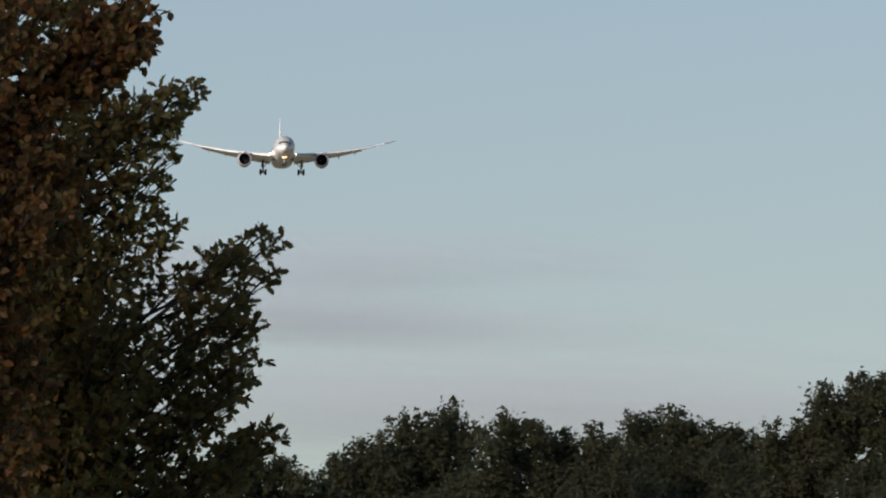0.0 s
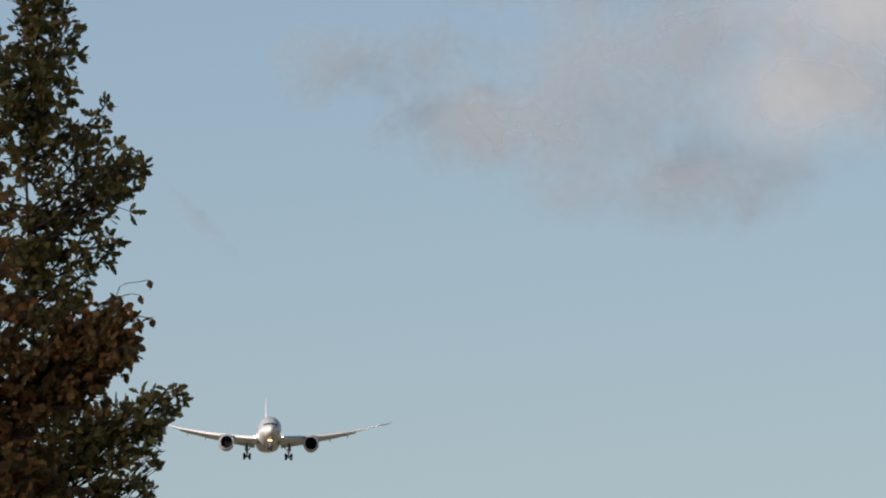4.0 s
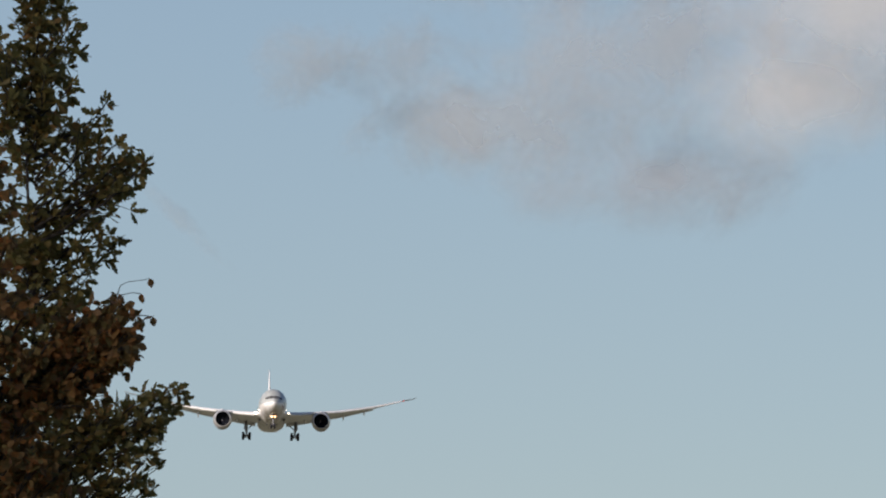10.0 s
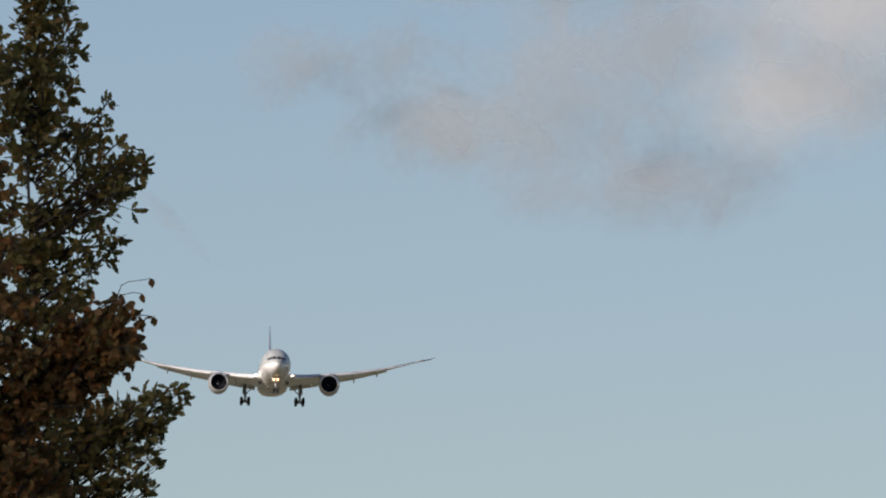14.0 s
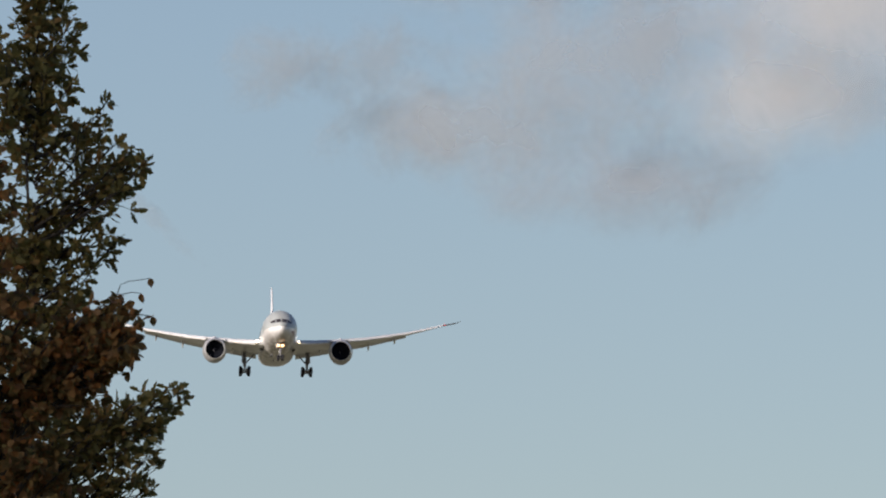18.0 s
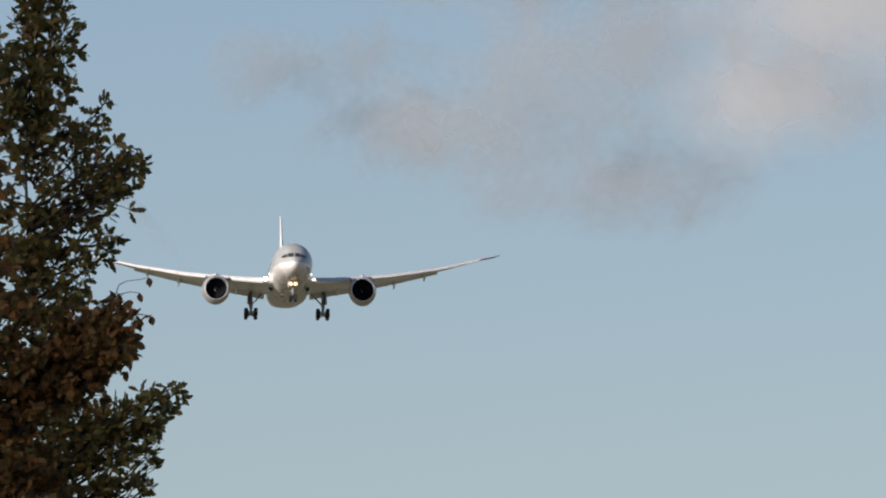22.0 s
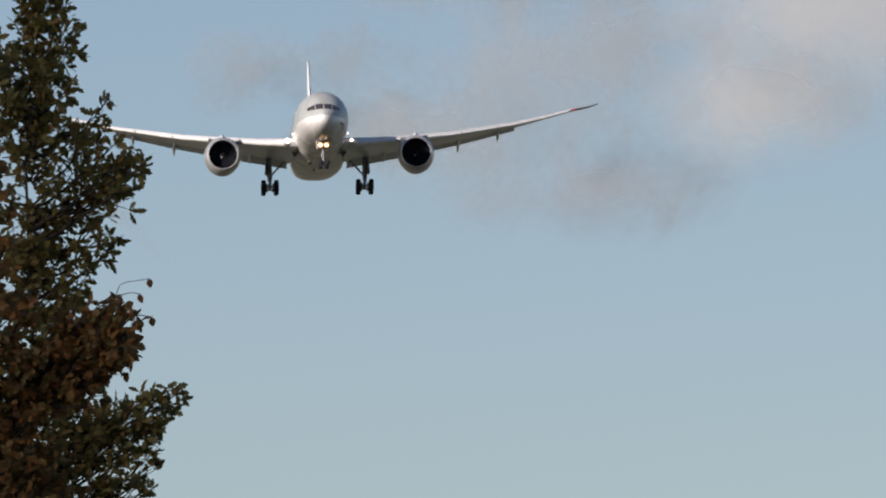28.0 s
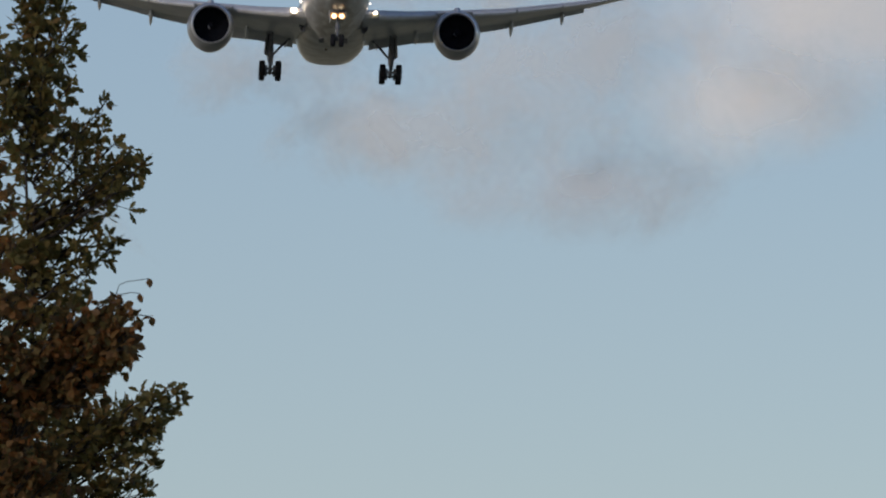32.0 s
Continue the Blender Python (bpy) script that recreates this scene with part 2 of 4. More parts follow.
def tri_mesh(name, verts, tris, mat):
    """A large triangle mesh from arrays."""
    verts, tris = np.asarray(verts, dtype=np.float32), np.asarray(tris, dtype=np.int32)
    me = bpy.data.meshes.new(name)
    me.vertices.add(len(verts))
    me.vertices.foreach_set("co", verts.ravel())
    me.loops.add(tris.size)
    me.loops.foreach_set("vertex_index", tris.ravel())
    me.polygons.add(len(tris))
    me.polygons.foreach_set("loop_start", np.arange(0, tris.size, 3, dtype=np.int32))
    me.update(calc_edges=True)
    me.materials.append(mat)
    return me


def thing(name, at, label, category, group="", kind=""):
    ob = new(name)
    ob.empty_display_size = 0.3
    ob.matrix_basis = at if isinstance(at, Matrix) else pose(*at)
    return tagged(ob, label, category, group, kind)


def put(name, me, parent, at=None, label="", kind=""):
    """A mesh as a part under its thing."""
    ob = new(name, me)
    ob.parent = parent
    if at is not None:
        ob.matrix_basis = at
    return tagged(ob, label, kind=kind)


def loft(rings, cap=True, closed=True):
    """Skin over rings of equal length."""
    k = len(rings[0])
    verts = [p for r in rings for p in r]
    faces = []
    for i in range(len(rings) - 1):
        for j in range(k if closed else k - 1):
            a, b = i * k + j, i * k + (j + 1) % k
            faces.append((a, b, b + k, a + k))
    if cap:
        faces.append(tuple(range(k - 1, -1, -1)))
        faces.append(tuple(range((len(rings) - 1) * k, len(rings) * k)))
    return verts, faces


def tube_arrays(points, radii, seg=6):
    """Rings along a bent line, as vertices and triangles."""
    pts = [Vector(p) for p in points]
    verts, tris = [], []
    for i, p in enumerate(pts):
        d = (pts[min(i + 1, len(pts) - 1)] - pts[max(i - 1, 0)]).normalized()
        u = d.cross(Vector((0.31, 0.95, 0.07))).normalized()
        w = d.cross(u)
        for j in range(seg):
            a = 2 * math.pi * j / seg
            verts.append(p + radii[i] * (math.cos(a) * u + math.sin(a) * w))
    for i in range(len(pts) - 1):
        for j in range(seg):
            a, b = i * seg + j, i * seg + (j + 1) % seg
            tris += [(a, b, b + seg), (a, b + seg, a + seg)]
    end = (len(pts) - 1) * seg
    for j in range(1, seg - 1):
        tris += [(0, j + 1, j), (end, end + j, end + j + 1)]
    return verts, tris


def tube(name, points, radii, mat, seg=10):
    v, f = tube_arrays(points, radii, seg)
    return mesh_of(name, v, f, mat, 50)


def turned(profile, seg, centre=(0, 0, 0), axis="Y", close=False):
    """A body of revolution: profile rows (along, radius) about an axis."""
    rings = []
    for along, rad in profile:
        ring = []
        for j in range(seg):
            a = 2 * math.pi * j / seg
            c, s = rad * math.cos(a), rad * math.sin(a)
            p = (c, along, s) if axis == "Y" else (along, c, s)
            ring.append((p[0] + centre[0], p[1] + centre[1], p[2] + centre[2]))
        rings.append(ring)
    v, f = loft(rings, cap=close)
    if axis == "Y":
        f = [tuple(reversed(q)) for q in f]
    return v, f


def box(sx, sy, sz, bevel=0.02):
    """A bevelled block about the origin, as a bmesh."""
    bm = bmesh.new()
    bmesh.ops.create_cube(bm, size=1.0, matrix=Matrix.Diagonal((sx, sy, sz, 1)))
    if bevel:
        bmesh.ops.bevel(bm, geom=list(bm.edges), offset=bevel, segments=2, affect="EDGES", profile=0.5)
    return bm


def bm_mesh(name, bm, mat):
    me = bpy.data.meshes.new(name)
    bm.to_mesh(me)
    bm.free()
    me.materials.append(mat)
    return me


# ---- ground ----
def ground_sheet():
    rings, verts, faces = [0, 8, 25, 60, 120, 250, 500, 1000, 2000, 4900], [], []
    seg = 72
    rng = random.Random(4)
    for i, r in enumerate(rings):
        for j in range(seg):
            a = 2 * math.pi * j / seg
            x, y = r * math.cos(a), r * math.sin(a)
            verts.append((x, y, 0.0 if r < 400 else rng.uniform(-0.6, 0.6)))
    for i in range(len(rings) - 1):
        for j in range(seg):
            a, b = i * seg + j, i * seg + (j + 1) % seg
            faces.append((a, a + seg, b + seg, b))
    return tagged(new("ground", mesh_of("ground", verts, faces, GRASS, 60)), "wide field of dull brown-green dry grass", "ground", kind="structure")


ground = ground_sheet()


# ---- airliner: x to its port side, y aft, z up; origin on the centre line 25 m behind the nose ----
CG = 25.0
HULL_STATIONS = [  # y, half width, top, bottom
    (0.0, 0.03, -0.92, -0.98), (0.10, 0.33, -0.62, -1.28), (0.35, 0.66, -0.36, -1.58), (0.8, 1.03, 0.00, -1.92),
    (1.4, 1.40, 0.36, -2.20), (2.0, 1.68, 0.72, -2.40), (2.8, 1.98, 1.22, -2.58), (3.6, 2.23, 1.68, -2.71), (4.6, 2.45, 2.12, -2.82),
    (6.0, 2.66, 2.54, -2.91), (7.5, 2.78, 2.78, -2.96), (9.0, 2.85, 2.92, -2.98), (11, 2.885, 2.98, -2.98), (16, 2.885, 2.98, -2.98),
    (24, 2.885, 2.98, -2.98), (32, 2.885, 2.98, -2.97), (34, 2.88, 2.98, -2.93), (36, 2.87, 2.98, -2.83), (38, 2.83, 2.98, -2.62), (42, 2.66, 2.98, -1.98),
    (46, 2.30, 2.95, -1.18), (50, 1.74, 2.82, -0.25), (53, 1.15, 2.58, 0.58), (55.4, 0.60, 2.24, 1.22), (56.7, 0.22, 1.92, 1.52)]


HULL_STATIONS = [(y, 0.955 * w, 0.955 * t, 0.955 * b) for y, w, t, b in HULL_STATIONS]


def hull_at(y):
    """Half width, top and bottom of the hull at a station."""
    for a, b in zip(HULL_STATIONS, HULL_STATIONS[1:]):
        if a[0] <= y <= b[0]:
            s = (y - a[0]) / (b[0] - a[0])
            return tuple(a[i] + s * (b[i] - a[i]) for i in (1, 2, 3))
    return HULL_STATIONS[-1][1:]


def hull_face(x, z, out=0.012):
    """The place on the nose's skin that lies straight behind (x, z) seen from ahead."""
    lo, hi = 0.05, 11.0
    for _ in range(40):
        mid = (lo + hi) / 2
        w, t, b = hull_at(mid)
        c, h = (t + b) / 2, (t - b) / 2
        if (x / w) ** 2 + ((z - c) / h) ** 2 > 1:
            lo = mid
        else:
            hi = mid
    return (x, hi - CG - out, z)


def build_hull(plane):
    rings, seg = [], 56
    for y, w, t, b in HULL_STATIONS:
        c, h = (t + b) / 2, (t - b) / 2
        rings.append([(w * math.cos(2 * math.pi * j / seg), y - CG, c + h * math.sin(2 * math.pi * j / seg)) for j in range(seg)])
    v, f = loft(rings)
    put("fuselage", mesh_of("fuselage", v, f, HULL, 60), plane, label="grey-crowned white fuselage with a rounded nose")
    # wing box fairing under the belly
    rings = []
    for s in range(15):
        u = s / 14
        y = 19.5 + 18.5 * u
        k = math.sin(math.pi * min(max(u, 0.02), 0.98)) ** 0.85
        w, zc, h = 2.1 + 0.70 * k, -1.72, 0.8 + 0.46 * k
        rings.append([(w * math.copysign(abs(math.cos(a)) ** 0.85, math.cos(a)), y - CG, zc + h * math.sin(a))
                      for a in (2 * math.pi * j / 40 for j in range(40))])
    v, f = loft(rings)
    put("belly_fairing", mesh_of("belly_fairing", v, f, BELLY, 60), plane, label="grimy white bulged belly fairing")
    # ram air inlets ahead of the wing box, dark mouths of the air packs, belly beacon
    for side in (-1, 1):
        v, f = turned([(0.35, 0.05), (0.30, 0.20), (0.02, 0.235), (-0.03, 0.25), (-0.03, 0.275), (0.10, 0.30), (0.9, 0.20), (1.3, 0.02)], 20)
        v = [(x * 0.8, y, z * 1.25) for x, y, z in v]
        put("air_inlet", mesh_of("air_inlet", v, f, DUCT, 50), plane, pose(side * 2.52, 19.9 - CG, -2.02, 0, side * 20, 0), "dark oval air inlet")
        # solid dark block: the shade of an air pack's mouth put into colour
        put("inlet_ramp", bm_mesh("inlet_ramp", box(0.42, 0.9, 0.10, 0.03), DUCT), plane, pose(side * 0.95, 20.6 - CG, -2.93, -14, side * 6, 0))
    v, f = turned([(-0.16, 0.01), (-0.12, 0.09), (0.0, 0.13), (0.12, 0.09), (0.16, 0.01)], 14, close=True)
    put("belly_beacon", mesh_of("belly_beacon", v, f, GLASS, 60), plane, pose(-0.5, 23.0 - CG, -3.35), "dark red belly beacon lens")
    # solid dark block, its colour standing for the shade in the open bay
    put("nose_gear_bay", bm_mesh("nose_gear_bay", box(1.05, 2.3, 0.30, 0.04), DUCT), plane, pose(0, 6.1 - CG, -2.74), "dark block for the shaded nose gear bay")
    # cockpit panes, followed on the skin
    for side in (-1, 1):
        for x0, x1, zl0, zl1, zh0, zh1 in ((0.06, 0.82, 0.03, 0.00, 0.68, 0.66), (0.90, 1.66, 0.0, 0.02, 0.66, 0.30)):
            nx, nz = 6, 4
            verts, faces = [], []
            for i in range(nx + 1):
                u = i / nx
                x, lo, hi = x0 + u * (x1 - x0), zl0 + u * (zl1 - zl0), zh0 + u * (zh1 - zh0)
                for j in range(nz + 1):
                    verts.append(hull_face(side * x, lo + (hi - lo) * j / nz))
            for i in range(nx):
                for j in range(nz):
                    a = i * (nz + 1) + j
                    q = (a, a + nz + 1, a + nz + 2, a + 1)
                    faces.append(q if side > 0 else q[::-1])
            put("cockpit_window", mesh_of("cockpit_window", verts, faces, GLASS, 40), plane, label="dark glass cockpit window pane")
    # faded maroon emblem on the port flank of the nose, as plain bars
    for x0, x1, z0, z1 in ((1.86, 2.08, -1.70, -1.10), (1.66, 1.84, -1.40, -1.08)):
        verts, faces = [], []
        for i in range(5):
            for j in range(5):
                verts.append(hull_face(x0 + (x1 - x0) * i / 4, z0 + (z1 - z0) * j / 4))
        for i in range(4):
            for j in range(4):
                a = i * 5 + j
                faces.append((a, a + 5, a + 6, a + 1))
        put("emblem", mesh_of("emblem", verts, faces, MAROON, 40), plane, label="faded maroon emblem on the nose")
    # forward passenger doors, cabin windows
    for side in (-1, 1):
        for y in (9.2, 14.4):
            loop = []
            for s in range(17):
                k = 2 * math.pi * s / 16
                z = 0.02 + 0.97 * math.copysign(abs(math.sin(k)) ** 0.35, math.sin(k))
                yy = y + 0.55 * math.copysign(abs(math.cos(k)) ** 0.35, math.cos(k))
                w, t, bo = hull_at(yy)
                c, h = (t + bo) / 2, (t - bo) / 2
                loop.append((side * w * math.sqrt(1 - ((z - c) / h) ** 2), yy - CG, z))
            put("cabin_door", tube("cabin_door", loop, [0.014] * 17, FLAP_GREY, 5), plane, label="rounded seam of a closed cabin door")
    bm = box(0.02, 0.28, 0.46, 0.008)
    me = bm_mesh("cabin_window", bm, GLASS)
    for side in (-1, 1):
        for i in range(40):
            y = 11.0 + 0.62 * i if i < 5 else 15.6 + 0.62 * (i - 5)
            put("cabin_window", me, plane, pose(side * 2.74, y - CG, 0.45, 0, side * -8, 0))
    # aerials and probes, drain mast
    for x, y, z, h in ((0, 12.5, 3.15, 0.4), (0, 20.0, 3.15, 0.4), (0, 13.0, -3.15, 0.4)):
        put("aerial", bm_mesh("aerial", box(0.05, 0.4, h, 0.01), WHITE), plane, pose(x, y - CG, z))


WING = [  # x, leading edge y, chord, leading edge z, trailing edge z, thickness ratio
    (2.3, 16.7, 13.4, -1.22, -1.98, 0.098), (6.0, 19.2, 10.4, -0.78, -1.38, 0.096), (9.9, 21.7, 7.9, -0.18, -0.72, 0.10),
    (14.0, 24.3, 6.3, 0.50, 0.10, 0.105), (20.5, 28.4, 4.4, 1.96, 1.93, 0.092), (23.0, 29.95, 3.8, 2.66, 2.78, 0.088), (26.6, 32.2, 2.7, 3.76, 3.92, 0.085),
    (28.4, 34.4, 1.7, 4.37, 4.41, 0.085), (29.4, 36.9, 0.8, 4.96, 4.96, 0.09), (29.75, 38.4, 0.25, 5.25, 5.24, 0.09)]


def wing_at(x):
    for a, b in zip(WING, WING[1:]):
        if a[0] <= x <= b[0]:
            s = (x - a[0]) / (b[0] - a[0])
            return tuple(a[i] + s * (b[i] - a[i]) for i in range(1, 6))
    return WING[-1][1:]


def wing_point(side, x, u, v):
    """u along the chord, v across it in thicknesses of the section."""
    y, c, zl, zt, tc = wing_at(x)
    half = 5 * tc * c * (0.2969 * math.sqrt(max(u, 0)) - 0.126 * u - 0.3516 * u * u + 0.2843 * u ** 3 - 0.1036 * u ** 4)
    camber = 0.018 * c * math.sin(math.pi * min(u, 1))
    return (side * x, y + u * c - CG, zl + u * (zt - zl) + camber + v * half)


def section(side, x, u0, u1, n=9):
    us = [u0 + (u1 - u0) * (1 - math.cos(math.pi * i / n)) / 2 for i in range(n + 1)]
    up = [wing_point(side, x, u, 1) for u in us]
    lo = [wing_point(side, x, u, -1) for u in us]
    return up + lo[::-1][:-1] if u0 == 0 else up + lo[::-1]


def build_wing(plane, side):
    fixed = []
    xs = [2.3, 4, 6, 8, 9.9, 12, 14, 16, 18, 20.5, 22.5, 24.5, 26.6, 27.6, 28.4, 29.0, 29.4, 29.6, 29.75]
    for x in xs:
        fixed.append(section(side, x, 0.0, max(0.80, 1 - 2.0 / wing_at(x)[1]) if x < 26.5 else 1.0, 10))
    v, f = loft(fixed[:13])
    if side > 0:
        f = [q[::-1] for q in f]
    wing = put("wing", mesh_of("wing", v, f, WING_GREY, 35), plane, label="swept pale grey wing flexed upward")
    v, f = loft(fixed[12:])
    if side > 0:
        f = [q[::-1] for q in f]
    put("raked_tip", mesh_of("raked_tip", v, f, TIP_SHADE, 35), wing, label="raked wingtip with its shadow put into dark grey")
    # slats: curved shells that hang forward of the leading edge
    for x0, x1 in ((3.6, 8.4), (11.3, 14.9), (15.0, 18.7), (18.8, 22.5), (22.6, 26.4)):
        rings = []
        for i in range(7):
            x = x0 + (x1 - x0) * i / 6
            y, c, zl, zt, tc = wing_at(x)
            path = [wing_point(side, x, u, 1.05) for u in (0.15, 0.10, 0.05, 0.02)] + [wing_point(side, x, 0.0, 1)] + \
                   [wing_point(side, x, u, -1.05) for u in (0.004, 0.014, 0.030)]
            outer = [(p[0], p[1] - min(0.06 * c, 0.46), p[2] - min(0.042 * c, 0.24)) for p in path]
            inner = [(p[0], p[1] + min(0.02 * c, 0.12), p[2] - 0.004) for p in reversed(outer)]
            rings.append(outer + inner)
        v, f = loft(rings)
        if side > 0:
            f = [q[::-1] for q in f]
        put("slat", mesh_of("slat", v, f, WHITE, 40), wing, label="extended white leading-edge slat")
    # flaps, flaperon and aileron
    for name, x0, x1, drop in (("flap", 3.1, 8.6, 17), ("flaperon", 8.75, 10.9, 14), ("flap", 11.05, 20.7, 15), ("aileron", 20.9, 26.3, 0)):
        rings = []
        for i in range(6):
            x = x0 + (x1 - x0) * i / 5
            y, c, zl, zt, tc = wing_at(x)
            length = min((0.25 if drop > 10 else 0.21) * c, 2.2)
            hinge = Vector(wing_point(side, x, 1 - 0.95 * length / c, -0.2))
            a = radians(drop)
            ring = []
            for u, h in ((0, 0.0), (0.06, 0.07), (0.25, 0.10), (0.6, 0.055), (1, 0.006), (1, -0.006), (0.6, -0.02), (0.25, -0.045), (0.06, -0.05)):
                ring.append((hinge.x, hinge.y + length * (u * math.cos(a) + h * math.sin(a)), hinge.z + length * (h * math.cos(a) - u * math.sin(a))))
            rings.append(ring)
        v, f = loft(rings)
        if side > 0:
            f = [q[::-1] for q in f]
        put(name, mesh_of(name, v, f, FLAP_GREY, 40), wing, label="lowered grey trailing-edge flap" if drop > 10 else "")
    # flap track fairings
    for x, length, deep in ((6.9, 3.4, 0.75), (14.7, 3.6, 0.92), (18.9, 3.2, 0.80)):
        y, c, zl, zt, tc = wing_at(x)
        rings = []
        for i in range(9):
            u = i / 8
            k = max(math.sin(math.pi * u ** 0.8), 0.03)
            py = y + 0.62 * c - CG + length * u
            pz = zl + (0.62 + length * u / c) * (zt - zl) - 0.05 - 0.30 * deep - 0.95 * deep * max(0, u - 0.35) ** 1.2
            rings.append([(side * x + 0.17 * k * math.cos(a), py, pz + 0.5 * deep * k * math.sin(a)) for a in (2 * math.pi * j / 12 for j in range(12))])
        v, f = loft(rings)
        put("flap_track_fairing", mesh_of("flap_track_fairing", v, f, WING_GREY, 50), wing)
    # tip light
    y, c, zl, zt, tc = wing_at(26.9)
    v, f = turned([(-0.12, 0.01), (-0.09, 0.05), (0.0, 0.07), (0.15, 0.06), (0.28, 0.015)], 12, close=True)
    put("position_light", mesh_of("position_light", v, f, NAV_RED if side > 0 else NAV_GREEN, 60), wing,
        pose(side * 26.85, y - CG - 0.05, zl, 0, 0, side * -50), "small red wingtip light" if side > 0 else "small green wingtip light")
    # root landing light and the small turnoff light beside it
    y, c, zl, zt, tc = wing_at(3.3)
    for name, x, dy, z, r, mat in (("landing_light", 3.3, -0.22, zl + 0.05, 0.20 if side < 0 else 0.11, LAMP_WING), ("turnoff_light", 2.80, -2.2, -0.62, 0.06, LAMP_SMALL)):
        v, f = turned([(0.10, r * 1.15), (0.0, r * 1.15), (-0.03, r), (-0.07, r * 0.7), (-0.09, 0.02)], 20)
        put(name, mesh_of(name, v, f, mat, 60), wing, pose(side * x, y - CG + dy, z), "bright warm white landing light")
    return wing


def build_engine(plane, side):
    cx, cy, cz = side * 9.9, 17.3 - CG, -2.36
    at = pose(cx, cy, cz, 2.0, 0, side * -1.0)
    outer = [(0.06, 1.47), (0.25, 1.56), (0.7, 1.68), (1.5, 1.78), (2.6, 1.80), (3.8, 1.72), (4.8, 1.56), (5.4, 1.42), (5.38, 1.36), (4.6, 1.36)]
    v, f = turned(outer, 56)
    # the gearbox makes the lower cowl deeper, with a slight keel
    v = [(x, y, z - 0.14 * max(0.0, -z / 1.8) ** 3 * min(1.0, max(0.0, (y - 0.06) / 1.2))) for x, y, z in v]
    nacelle = put("nacelle", mesh_of("nacelle", v, f, COWL, 60), plane, at @ Matrix.Diagonal((1.055, 1.0, 1.055, 1.0)), "grey engine nacelle slung under the wing")
    lip = [(0.55, 1.375), (0.30, 1.36), (0.12, 1.375), (0.03, 1.405), (0.0, 1.435), (0.03, 1.465), (0.10, 1.495), (0.26, 1.566), (0.32, 1.585)]
    v, f = turned(lip, 56)
    put("intake_lip", mesh_of("intake_lip", v, f, BARE, 60), nacelle, label="polished metal intake lip")
    v, f = turned([(0.54, 1.374), (1.0, 1.40), (1.75, 1.42)], 48)
    put("intake_duct", mesh_of("intake_duct", v, [q[::-1] for q in f], DUCT, 60), nacelle, label="grey perforated intake duct")
    v, f = turned([(1.74, 1.42), (1.75, 0.02)], 32)
    put("fan_case", mesh_of("fan_case", v, [q[::-1] for q in f], BLADE, 60), nacelle)
    blade = []
    for i in range(9):
        s = i / 8
        r = 0.34 + s * 1.06
        tw = radians(28 + 34 * s)
        ch = 0.36 + 0.14 * math.sin(math.pi * s)
        sweep = 0.10 * math.sin(2.4 * s)
        blade.append([(r * math.sin(sweep + q * ch / max(r, 0.4) * math.sin(tw) * 0.9), 1.45 + q * ch * math.cos(tw), r * math.cos(sweep + q * ch / max(r, 0.4) * math.sin(tw) * 0.9))
                      for q in (-0.5, -0.17, 0.17, 0.5)])
    v, f = loft(blade, cap=False, closed=False)
    me = mesh_of("fan_blade", v, f, BLADE, 60)
    for i in range(18):
        put("fan_blade", me, nacelle, pose(0, 0, 0, 0, 20 * i + 4, 0))
    v, f = turned([(0.92, 0.01), (0.98, 0.08), (1.1, 0.16), (1.3, 0.26), (1.5, 0.34), (1.6, 0.36)], 24)
    spin = put("spinner", mesh_of("spinner", v, f, BLADE, 60), nacelle)
    # white spiral on the spinner, built as a small raised band
    verts, faces = [], []
    for i in range(25):
        s = i / 24
        a, r = 4.6 * s, 0.05 + 0.20 * s
        y = 0.945 + 1.25 * r
        for q in (-0.028, 0.028):
            verts.append(((r + q) * math.cos(a), y + 1.25 * q - 0.02, (r + q) * math.sin(a)))
    faces = [(2 * i, 2 * i + 1, 2 * i + 3, 2 * i + 2) for i in range(24)]
    put("spiral_mark", mesh_of("spiral_mark", verts, faces, FLAP_GREY, 60), nacelle, label="pale grey spiral on the spinner")
    v, f = turned([(3.5, 1.0), (5.4, 0.92), (6.6, 0.72), (7.4, 0.52), (7.4, 0.40), (8.3, 0.08)], 32, close=True)
    put("exhaust_core", mesh_of("exhaust_core", v, f, STEEL, 50), nacelle)
    # pylon
    rings = []
    for y, z0, z1, w in ((1.6, 1.70, 1.80, 0.05), (2.6, 1.62, 2.12, 0.24), (4.4, 1.30, 2.20, 0.30), (6.4, 0.70, 2.0, 0.26), (8.6, 1.10, 1.7, 0.08)):
        rings.append([(-w, y, z0), (w, y, z0), (w, y, z1 - 0.1), (w * 0.4, y, z1), (-w * 0.4, y, z1), (-w, y, z1 - 0.1)])
    v, f = loft(rings)
    put("pylon", mesh_of("pylon", v, f, WING_GREY, 40), nacelle)
    # strake on the inner flank
    verts = [(-side * 1.22, 1.5, 1.30), (-side * 1.28, 3.4, 1.22), (-side * 1.75, 3.4, 1.72), (-side * 1.62, 2.4, 1.60)]
    verts += [(x + 0.03, y, z + 0.03) for x, y, z in verts]
    put("strake", mesh_of("strake", verts, [(0, 1, 2, 3), (7, 6, 5, 4), (0, 4, 5, 1), (1, 5, 6, 2), (2, 6, 7, 3), (3, 7, 4, 0)], COWL), nacelle)


